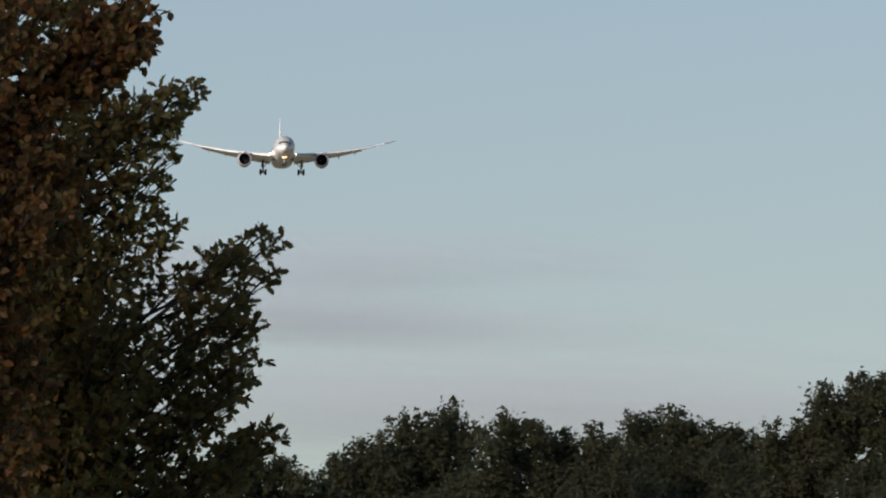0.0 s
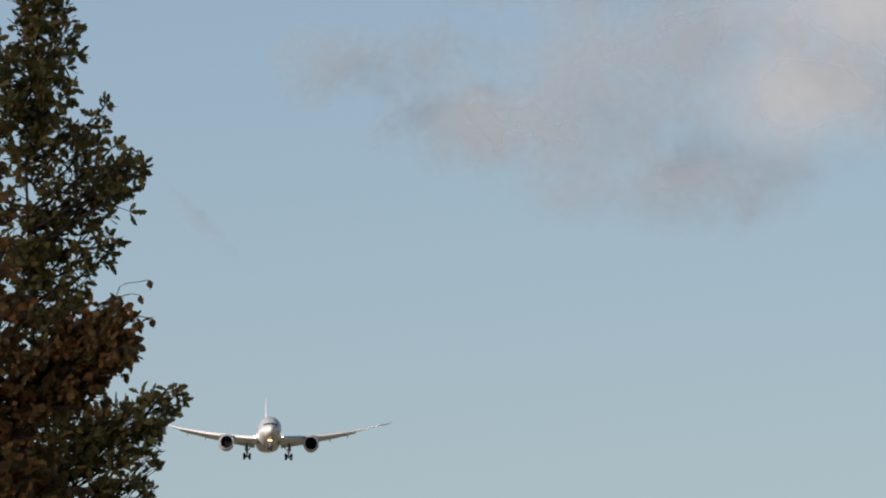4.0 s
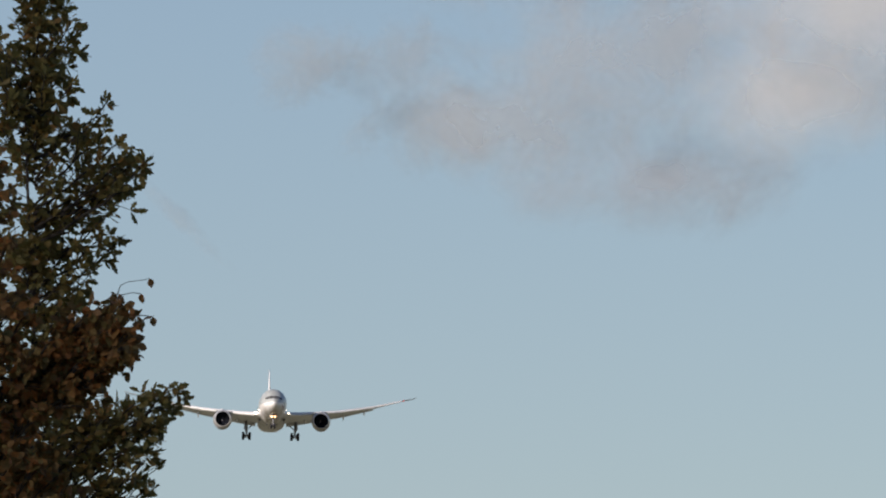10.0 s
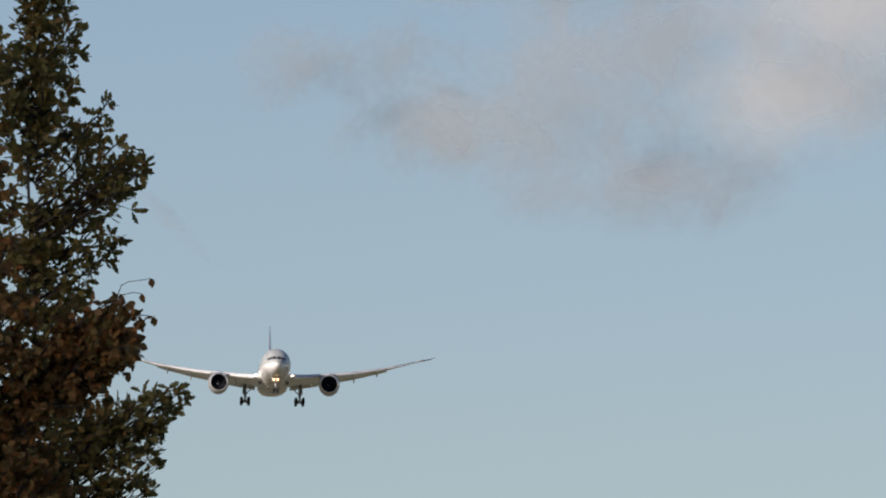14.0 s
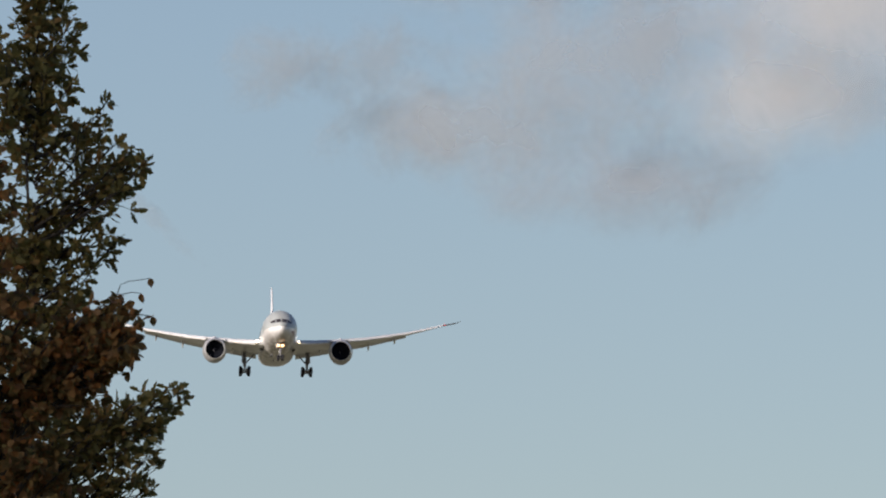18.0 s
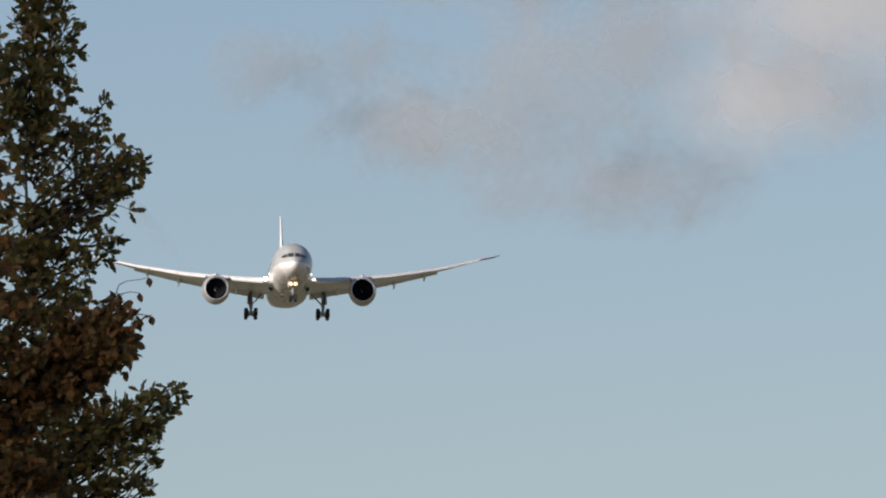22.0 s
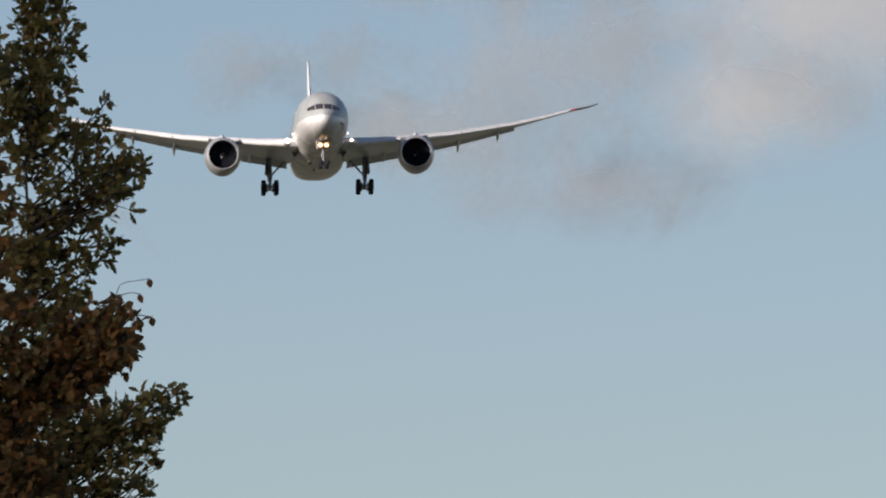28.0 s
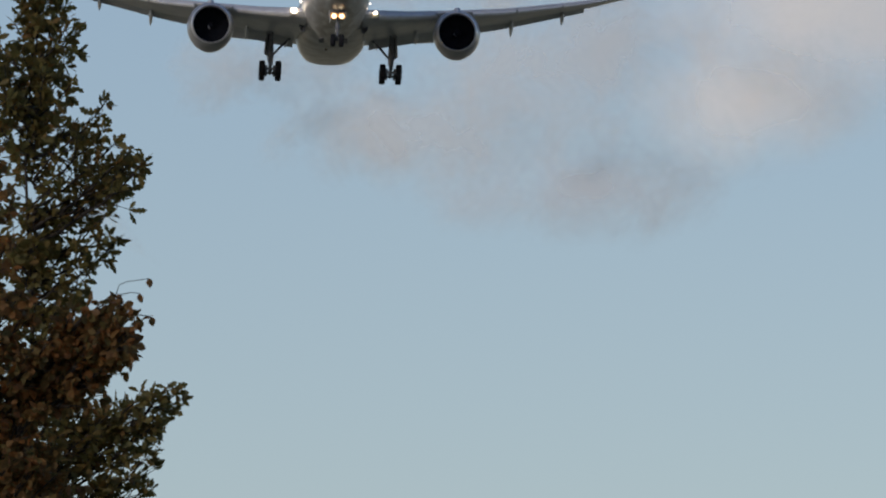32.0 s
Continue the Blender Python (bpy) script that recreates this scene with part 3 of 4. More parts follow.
def wheel_mesh(r, w, hub):
    prof = [(-w / 2 + 0.02, hub), (-w / 2, hub + 0.05), (-w / 2 + 0.01, r * 0.86), (-w / 2 + 0.06, r * 0.96), (-w / 4, r), (-w / 4 + 0.02, r - 0.012), (-w / 4 + 0.04, r),
            (-0.02, r), (0, r - 0.012), (0.02, r), (w / 4 - 0.04, r), (w / 4 - 0.02, r - 0.012), (w / 4, r),
            (w / 2 - 0.06, r * 0.96), (w / 2 - 0.01, r * 0.86), (w / 2, hub + 0.05), (w / 2 - 0.02, hub)]
    v, f = turned(prof, 32, axis="X")
    tyre = mesh_of("tyre", v, f, RUBBER, 50)
    v, f = turned([(-w / 2 + 0.10, 0.02), (-w / 2 + 0.10, hub * 0.5), (-w / 2 + 0.03, hub * 0.6), (-w / 2 + 0.02, hub), (w / 2 - 0.02, hub), (w / 2 - 0.03, hub * 0.6), (w / 2 - 0.10, hub * 0.5), (w / 2 - 0.10, 0.02)], 24, axis="X", close=True)
    rim = mesh_of("rim", v, f, STEEL, 40)
    return tyre, rim


def build_gear(plane):
    tyre, rim = wheel_mesh(0.65, 0.50, 0.30)
    for side in (-1, 1):
        bx, by, bz = side * 4.9, 28.0 - CG, -4.54
        leg = put("main_gear", tube("main_gear", [(bx, by, bz), (bx, by - 0.02, bz + 0.75)], [0.14, 0.14], STEEL, 14), plane, label="dark steel main landing gear leg")
        put("outer_cylinder", tube("outer_cylinder", [(bx, by - 0.02, bz + 0.7), (bx + side * 0.05, by - 0.05, bz + 1.6), (bx + side * 0.12, by - 0.1, bz + 3.0)], [0.21, 0.28, 0.31], STEEL, 14), leg)
        put("bogie_beam", tube("bogie_beam", [(bx, by - 0.92, bz + 0.10), (bx, by, bz + 0.02), (bx, by + 0.92, bz - 0.10)], [0.13, 0.18, 0.13], STEEL, 12), leg)
        for dy, dz in ((-0.75, 0.08), (0.75, -0.08)):
            put("axle", tube("axle", [(bx - 0.78, by + dy, bz + dz), (bx + 0.78, by + dy, bz + dz)], [0.09, 0.09], STEEL, 10), leg)
            for dx in (-0.66, 0.66):
                put("wheel", tyre, leg, pose(bx + dx, by + dy, bz + dz), "black rubber tyre")
                put("rim", rim, leg, pose(bx + dx, by + dy, bz + dz))
                put("brake", tube("brake", [(bx + dx * 0.35, by + dy, bz + dz), (bx + dx * 0.75, by + dy, bz + dz)], [0.29, 0.29], STEEL, 16), leg)
        put("side_brace", tube("side_brace", [(bx - side * 0.05, by, bz + 1.15), (bx - side * 0.75, by + 0.05, bz + 1.95), (bx - side * 1.55, by + 0.1, bz + 2.75)], [0.09, 0.10, 0.09], STEEL, 10), leg)
        put("drag_brace", tube("drag_brace", [(bx, by, bz + 1.2), (bx - side * 0.1, by - 1.4, bz + 3.0)], [0.09, 0.09], STEEL, 10), leg)
        put("torque_link", tube("torque_link", [(bx, by + 0.2, bz + 0.25), (bx, by + 0.55, bz + 0.65), (bx, by + 0.22, bz + 1.05)], [0.06, 0.05, 0.06], STEEL, 8), leg)
        put("hydraulic_line", tube("hydraulic_line", [(bx + 0.2, by - 0.2, bz + 2.2), (bx + 0.24, by - 0.2, bz + 1.2), (bx + 0.16, by - 0.2, bz + 0.4)], [0.03, 0.03, 0.03], STEEL, 6), leg)
        put("gear_door", bm_mesh("gear_door", box(0.06, 1.5, 1.9, 0.02), FLAP_GREY), leg, pose(bx + side * 0.34, by - 0.1, bz + 2.25, 0, side * -4, side * 9), "pale grey gear door")
        put("wing_gear_door", bm_mesh("wing_gear_door", box(0.55, 1.3, 0.05, 0.02), WING_GREY), leg, pose(bx - side * 1.3, by - 0.2, bz + 2.25, 0, side * 62, 0))
    tyre, rim = wheel_mesh(0.52, 0.40, 0.22)
    nx, ny, nz = 0.0, 5.4 - CG, -5.05
    leg = put("nose_gear", tube("nose_gear", [(nx, ny, nz), (nx, ny + 0.02, nz + 0.7), (nx, ny + 0.15, nz + 2.45)], [0.11, 0.11, 0.15], STEEL, 12), plane, label="steel nose landing gear leg with lamps")
    put("axle", tube("axle", [(-0.42, ny, nz), (0.42, ny, nz)], [0.07, 0.07], STEEL, 10), leg)
    for dx in (-0.33, 0.33):
        put("wheel", tyre, leg, pose(dx, ny, nz), "black rubber tyre")
        put("rim", rim, leg, pose(dx, ny, nz))
    put("drag_brace", tube("drag_brace", [(0, ny, nz + 1.0), (0, ny + 1.3, nz + 2.2)], [0.07, 0.07], STEEL, 8), leg)
    put("steering_collar", tube("steering_collar", [(0, ny + 0.05, nz + 0.95), (0, ny + 0.07, nz + 1.25)], [0.19, 0.19], STEEL, 14), leg)
    for side in (-1, 1):
        put("nose_gear_door", bm_mesh("nose_gear_door", box(0.05, 2.2, 0.75, 0.015), WHITE), leg, pose(side * 0.62, ny + 0.9, -3.05, 0, side * 10, 0), "white nose gear door")
        v, f = turned([(0.05, 0.17), (0.03, 0.13), (0.02, 0.02)], 20)
        put("nose_light", mesh_of("nose_light", v, f, LAMP_WARM, 60), leg, pose(side * 0.31, ny - 0.25, -3.12), "glaring warm white nose light")
        v, f = turned([(-0.02, 0.275), (0.06, 0.17)], 24)
        put("lamp_bowl", mesh_of("lamp_bowl", v, f, LAMP_BOWL, 60), leg, pose(side * 0.31, ny - 0.25, -3.12), "lamp reflector bowl with its own amber glow")
        v, f = turned([(0.10, 0.18), (0.0, 0.285), (-0.34, 0.295), (-0.34, 0.305), (0.0, 0.315), (0.14, 0.20), (0.16, 0.03)], 24)
        put("lamp_housing", mesh_of("lamp_housing", v, f, STEEL, 60), leg, pose(side * 0.31, ny - 0.25, -3.12))
        put("lamp_bracket", tube("lamp_bracket", [(side * 0.31, ny - 0.10, -3.12), (side * 0.05, ny + 0.05, -3.2)], [0.05, 0.05], STEEL, 8), leg)


def build_tail(plane):
    def surface(name, rows, side, mat, vertical=False, label=""):
        rings = []
        for span, y, c, off, tc in rows:
            ring = []
            us = [0, 0.02, 0.08, 0.2, 0.4, 0.7, 1.0]
            up = [(u, 5 * tc * c * (0.2969 * math.sqrt(u) - 0.126 * u - 0.3516 * u * u + 0.2843 * u ** 3 - 0.1030 * u ** 4)) for u in us]
            ring2 = up + [(u, -h) for u, h in reversed(up)][1:-1]
            for u, h in ring2:
                ring.append((h, y + u * c - CG, span) if vertical else (side * span, y + u * c - CG, off + h))
            rings.append(ring)
        v, f = loft(rings)
        if not vertical and side > 0:
            f = [q[::-1] for q in f]
        return put(name, mesh_of(name, v, f, mat, 35), plane, label=label)

    surface("fin", [(2.4, 43.6, 8.6, 0, 0.10), (4.2, 45.8, 7.2, 0, 0.10), (8.0, 49.6, 4.8, 0, 0.095), (11.6, 53.2, 2.6, 0, 0.09), (12.2, 54.2, 1.9, 0, 0.09)], 1, WHITE, True, "tall white tail fin")
    for side in (-1, 1):
        surface("tailplane", [(0.7, 48.6, 5.6, 1.25, 0.10), (5, 51.4, 4.0, 1.72, 0.095), (9.5, 54.4, 2.2, 2.2, 0.09), (9.9, 55.2, 1.4, 2.25, 0.09)], side, WING_GREY, label="grey swept tailplane")


plane = thing("airliner", pose(-30, 2300, 175), "twin-engine white and grey airliner landing with its gear down", "airliner")
build_hull(plane)
for _side in (-1, 1):
    build_wing(plane, _side)
    build_engine(plane, _side)
build_gear(plane)
build_tail(plane)


# ---- trees ----
def blade_template(outline, fold):
    """A leaf along x from its stalk to its tip; outline rows (along, half width); folded along the midrib."""
    n = len(outline)
    verts = [(0, 0, 0)]
    for x, w in outline:
        verts += [(x, 0, -0.10 * x * x), (x, w, fold * w - 0.10 * x * x), (x, -w, fold * w - 0.10 * x * x)]
    tris = [(0, 1, 2), (0, 3, 1)]
    for i in range(n - 1):
        a, b = 1 + 3 * i, 4 + 3 * i
        tris += [(a, b, b + 1), (a, b + 1, a + 1), (a, a + 2, b + 2), (a, b + 2, b)]
    return np.array(verts), np.array(tris)


OAK_BLADE = blade_template([(0.16, 0.03), (0.27, 0.13), (0.36, 0.09), (0.50, 0.23), (0.59, 0.25), (0.67, 0.15), (0.79, 0.23), (0.87, 0.20), (0.93, 0.11), (1.05, 0.05)], 0.22)
OVAL_BLADE = blade_template([(0.20, 0.22), (0.50, 0.36), (0.80, 0.23), (1.0, 0.01)], 0.25)
CLUMP_BLADE = (np.array([(0, 0, 0), (0.5, 0.32, 0.10), (1.0, 0, -0.08), (0.5, -0.32, 0.10)]), np.array([(0, 2, 1), (0, 3, 2)]))


def leaves(template, places, ways, sizes, rng, droop=0.0, faces=None):
    """Leaf blades at places, pointing along ways, each rolled at random about its own length."""
    tv, tt = template
    n = len(places)
    d = np.asarray(ways, float)
    d[:, 2] -= droop
    d /= np.linalg.norm(d, axis=1)[:, None] + 1e-9
    ref = rng.normal(size=(n, 3))
    if faces is None:
        ref[:, 2] += 0.2
    else:
        ref = 0.38 * ref + np.asarray(faces)
    s = np.cross(ref, d)
    s /= np.linalg.norm(s, axis=1)[:, None] + 1e-9
    up = np.cross(d, s)
    sz = np.asarray(sizes)[:, None, None]
    v = sz * (tv[None, :, 0:1] * d[:, None, :] + tv[None, :, 1:2] * s[:, None, :] + tv[None, :, 2:3] * up[:, None, :]) + np.asarray(places)[:, None, :]
    t = tt[None] + (np.arange(n) * len(tv))[:, None, None]
    return v.reshape(-1, 3), t.reshape(-1, 3)


def interp(table, z):
    for (a, ra), (b, rb) in zip(table, table[1:]):
        if a <= z <= b:
            return ra + (rb - ra) * (z - a) / (b - a)
    return table[0][1] if z < table[0][0] else table[-1][1]


def bent(a, b, rng, sag=0.12, n=6):
    """A limb's line from a to b that first climbs and then leans outward."""
    a, b = Vector(a), Vector(b)
    d = b - a
    pts = []
    for i in range(n):
        s = i / (n - 1)
        p = a + d * s
        p.z += -sag * d.length * math.sin(math.pi * s) * (0.5 if d.z > 0 else -0.5)
        if 0 < i < n - 1:
            p += Vector([rng.uniform(-1, 1) for _ in range(3)]) * 0.03 * d.length
        pts.append(p)
    return pts


def leafy_tree(name, label, foot, axis_top, envelope, tips, fill, blade, size, mat, seed, singles, droop=0.0, bare=(), thin=0.3, leafy=1.0, cluster=(5, 9)):
    """A tree: tapered trunk, limbs to given tips and to random ones inside the envelope, twigs that end in tufts of leaves.
    envelope: rows (height, radius) for the inner crown; tips: ends of the boughs that stand out of it, from the foot."""
    rng, nr = random.Random(seed), np.random.default_rng(seed)
    tree = thing(name, pose(*foot), label, "tree")
    top = Vector(axis_top)
    trunk = [Vector((0, 0, -0.1))] + [top * s + Vector((rng.uniform(-0.08, 0.08), rng.uniform(-0.08, 0.08), 0)) for s in (0.15, 0.3, 0.45, 0.6, 0.75, 0.88)] + [top]
    put("trunk", tube("trunk", trunk, [0.22, 0.16, 0.105, 0.062, 0.034, 0.018, 0.009, 0.003], BARK, 14), tree, label="furrowed brown trunk")

    def on_trunk(z):
        return top * max(0.08, min(0.97, z / top.z))

    limb_ends = [(Vector(tip), True) for tip in tips]
    lo, hi = envelope[0][0], envelope[-1][0]
    widest = max(r for z, r in envelope)
    while len(limb_ends) < len(tips) + fill:
        z = lo + (hi - lo) * rng.random()
        if rng.random() > max(thin, interp(envelope, z) / widest):
            continue
        r = interp(envelope, z) * math.sqrt(rng.uniform(0.10, 1.0))
        a = rng.uniform(0, 2 * math.pi)
        c = on_trunk(z)
        limb_ends.append((Vector((c.x + r * math.cos(a), c.y + r * math.sin(a), z)), False))
    P, W, S, edge = [], [], [], []
    tv, tt, count = [], [], 0

    def twig(points, radii, seg):
        nonlocal count
        v, f = tube_arrays(points, radii, seg)
        tv.extend(v)
        tt.extend((p + count, q + count, r + count) for p, q, r in f)
        count += len(v)

    for end, outer in limb_ends:
        c = on_trunk(end.z)
        reach = math.hypot(end.x - c.x, end.y - c.y)
        start = on_trunk(max(0.6, end.z - 0.12 - 0.55 * reach))
        line = bent(start, end, rng)
        thick = 0.006 + 0.012 * reach
        radii = [thick * (1 - 0.85 * k / 5) for k in range(6)]
        if outer:
            put("limb", tube("limb", line, radii, BARK, 8), tree)
        else:
            twig(line, radii, 5)
        length = sum((q - p).length for p, q in zip(line, line[1:]))
        tufts = int(((2.4 if outer else 4) + (9 if outer else 12) * length) * leafy)
        for k in range(tufts):
            s = 1.0 - (k / tufts) * (min(0.55, 0.55 / max(length, 0.1)) if outer else 0.8) * rng.uniform(0.8, 1.2)
            s = max(0.1, min(s, 1.0))
            j = min(int(s * 5), 4)
            p = line[j].lerp(line[j + 1], s * 5 - j)
            wide = (0.018 if k == 0 else 0.045 if k < 4 else 0.070 + 0.060 * (1 - s)) * (1.0 if outer else 1.75)
            q = p + Vector([max(-1.5, min(1.5, rng.gauss(0, 1))) for _ in range(3)]) * wide
            back = max(0.0, s - 0.12) * 5
            jb = min(int(back), 4)
            root = line[jb].lerp(line[jb + 1], back - jb)
            if outer or k % 3 == 0:
                twig([root, root.lerp(q, 0.55) + Vector((0, 0, 0.012)), q], [0.005, 0.0035, 0.002], 3)
            d = (q - root).normalized()
            for e in range(rng.randint(*cluster)):
                w = d * rng.uniform(0.0, 0.9) + Vector((rng.gauss(0, 0.7), rng.gauss(0, 0.7), rng.gauss(0, 0.55)))
                row = (q - d * rng.uniform(0, 0.04), w, size * rng.uniform(0.6, 1.2))
                if outer and k < 6 and len(edge) < singles and rng.random() < 0.12:
                    edge.append(row)
                else:
                    P.append(row[0]), W.append(row[1]), S.append(row[2])
    for line in bare:
        twig(line, [0.0048, 0.004, 0.003][:len(line)] + [0.0025] * max(0, len(line) - 3), 5)
        for w, k in (((0.3, 0, -1), 0.9), ((0.5, 0.3, -0.8), 0.8), ((0.1, -0.3, -1), 0.8)):
            P.append(line[-1]), W.append(Vector(w)), S.append(size * k)
    put("twig", tri_mesh("twig", tv, tt, BARK), tree, kind="stuff")
    # the crown is thinner low down and on its far side
    keep = [i for i, p in enumerate(P) if (p.z > 4.2 or rng.random() < 0.35) and (p.y < 0.35 or p.z < 7.5 or rng.random() < 0.25)]
    P, W, S = [P[i] for i in keep], [W[i] for i in keep], [S[i] for i in keep]
    v, t = leaves(blade, [tuple(p) for p in P], np.array([tuple(w) for w in W]), S, nr, droop)
    put("foliage", tri_mesh("foliage", v, t, mat), tree, kind="stuff")
    single = tri_mesh("leaf", blade[0], blade[1], mat)
    for p, w, s in edge:
        w.z = min(w.z - droop, 0.45)
        turn = w.to_track_quat("X", "Z").to_matrix().to_4x4() @ Matrix.Rotation(rng.uniform(-1.2, 1.2), 4, "X")
        put("leaf", single, tree, Matrix.Translation(p) @ turn @ Matrix.Scale(s, 4))
    return tree


OAK_Y = 92.0     # the oak's distance


def beside(u, w, foot, distance, dy=0.0):
    """A point seen at the angles u to the right and w below the line that the camera holds, given from a tree's foot."""
    tilt = radians(4.8)
    fwd, up = 23027.0 * math.cos(tilt) + (441 - w) * -math.sin(tilt), 23027.0 * math.sin(tilt) + (441 - w) * math.cos(tilt)
    s = (distance + dy) / fwd
    return Vector(((u - 784) * s - foot[0], distance + dy - foot[1], EYE_HEIGHT + up * s - foot[2]))


def crown_rows(rows, foot, distance):
    return sorted((beside(784, w, foot, distance).z, r * distance / 23027.0) for w, r in rows)


OAK_FOOT = (-3.05, OAK_Y, 0)
# ends of the oak's boughs, from the leader down
leader = [(-5, 70), (-16, 128), (4, 152), (-22, 108), (62, -57), (76, -44), (50, -30), (88, -18), (54, 0), (84, 5), (116, 8), (132, 35), (31, 50), (106, 55), (122, 70), (90, 93), (122, 108), (-24, 63), (30, 80), (66, 40), (-30, 95)]
upper = [(85, 130), (128, 152), (105, 185), (20, 130), (192, 180), (170, 208), (60, 185), (190, 228), (120, 225), (205, 258), (262, 284), (245, 281), (250, 296), (228, 290), (232, 272), (215, 280), (222, 320), (150, 285),
         (90, 260), (40, 255), (60, 115), (0, 190), (150, 235), (5, 120), (-15, 150), (-5, 230), (25, 165), (-30, 200)]
middle = [(215, 310), (200, 335), (165, 340), (200, 375), (130, 370), (60, 360), (15, 350), (217, 420), (190, 412), (150, 415), (90, 420), (20, 440), (168, 480),
          (130, 470), (136, 510), (130, 542), (105, 550), (60, 490), (60, 560), (20, 540), (100, 320), (45, 310)]
lower = [(328, 704), (300, 686), (318, 697), (275, 702), (222, 712), (290, 745), (252, 706), (238, 728), (185, 738), (165, 752), (200, 730), (145, 735), (205, 714), (170, 770), (255, 738), (282, 775), (268, 808), (277, 832), (230, 820), (267, 862), (200, 800),
         (190, 850), (235, 880), (150, 800), (140, 860), (292, 930), (260, 905), (278, 945), (238, 935), (195, 921), (215, 965), (268, 981)]
skirt = [(470, 957), (440, 950), (405, 966), (398, 991), (452, 1022), (418, 1031), (348, 1010), (305, 1012), (365, 1051), (427, 1100), (408, 1085), (408, 1122), (355, 1105),
         (305, 1100), (427, 1182), (408, 1160), (365, 1165), (315, 1165), (422, 1212), (395, 1222), (365, 1215), (315, 1225), (383, 1262), (345, 1262), (300, 1281), (455, 1298), (466, 1314), (440, 1306), (410, 1312), (380, 1330), (330, 1325), (250, 1340), (300, 1360), (350, 1370), (400, 1380), (220, 1400), (280, 1410), (340, 1420), (390, 1430), (180, 1350), (250, 1450), (310, 1460)]
heart = [(60, 1000), (120, 1050), (40, 1100), (160, 1120), (100, 1180), (200, 1090), (220, 1180), (150, 1240), (60, 1260), (180, 1300), (90, 1330), (240, 1240), (30, 1180), (130, 1390),
         (50, 1400), (200, 1040), (10, 1040), (0, 1300), (170, 1010), (80, 1080), (130, 960), (60, 940), (20, 1240), (110, 1280), (160, 1400)]
_r = random.Random(2)
oak = leafy_tree("oak_tree", "tall oak tree with dense green-brown autumn leaves", OAK_FOOT, beside(68, -50, OAK_FOOT, OAK_Y),
                 crown_rows([(-30, 6), (40, 26), (100, 38), (175, 44), (285, 48), (430, 62), (580, 90), (700, 90), (800, 150), (880, 160), (950, 180), (1030, 250),
                             (1140, 270), (1230, 270), (1280, 260), (1400, 300), (1700, 270), (2200, 220), (2400, 120)], OAK_FOOT, OAK_Y),
                 [beside(u - 2, w, OAK_FOOT, OAK_Y, _r.uniform(-0.35, 0.35)) for u, w in leader + upper + middle + lower + skirt] + [beside(u, w, OAK_FOOT, OAK_Y, _r.uniform(-1.0, -0.4)) for u, w in heart],
                 640, OAK_BLADE, 0.092, OAK_LEAF, 11, 290, thin=0.12, leafy=0.95, cluster=(5, 7))
RUSSET_Y = 89.0
RUSSET_FOOT = (-3.75, RUSSET_Y, 0)
flank = [(256, 574), (242, 560), (244, 606), (226, 535), (196, 612), (228, 594), (172, 624), (214, 582), (165, 555), (203, 528), (216, 616), (182, 600), (192, 556),
         (160, 610), (140, 600), (148, 632), (118, 652), (98, 680), (110, 790), (205, 545), (234, 582), (230, 602), (240, 612), (208, 608), (190, 606), (188, 584), (150, 575), (126, 632)]
inner = [(-60, 150), (-70, 95), (-48, 120), (-80, 130), (-40, 180), (-66, 200), (-10, 260), (-30, 320), (20, 420), (60, 620), (90, 680), (50, 760), (100, 880), (60, 940), (40, 520), (0, 480), (0, 600), (30, 660), (-20, 700), (20, 800), (70, 820), (0, 860), (40, 900), (-30, 780), (-10, 560), (60, 560), (80, 720), (10, 720), (110, 840), (90, 600)]
russet = leafy_tree("broadleaf_tree", "russet-leaved autumn tree with oval brown leaves", RUSSET_FOOT, beside(-120, 40, RUSSET_FOOT, RUSSET_Y),
                    crown_rows([(50, 30), (120, 90), (250, 120), (400, 150), (520, 165), (590, 215), (622, 205), (648, 140), (680, 105), (735, 110), (800, 250), (840, 290), (1000, 230), (1300, 220), (1420, 220), (1900, 200), (2300, 120)], RUSSET_FOOT, RUSSET_Y),
                    [beside(u - 6, w, RUSSET_FOOT, RUSSET_Y, _r.uniform(-0.7, 0.1)) for u, w in flank] + [beside(u, w, RUSSET_FOOT, RUSSET_Y, _r.uniform(-1.0, -0.35)) for u, w in inner],
                    850, OVAL_BLADE, 0.076, RUSSET_LEAF, 23, 120, droop=0.6, leafy=1.2,
                    bare=[[beside(u, w, RUSSET_FOOT, RUSSET_Y) for u, w in line] for line in
                          (((192, 560), (205, 525), (212, 506), (225, 500), (250, 497), (264, 494)), ((200, 545), (210, 524), (232, 519), (248, 521)), ((232, 560), (250, 559), (268, 562)), ((140, 712), (160, 704), (190, 700)))])


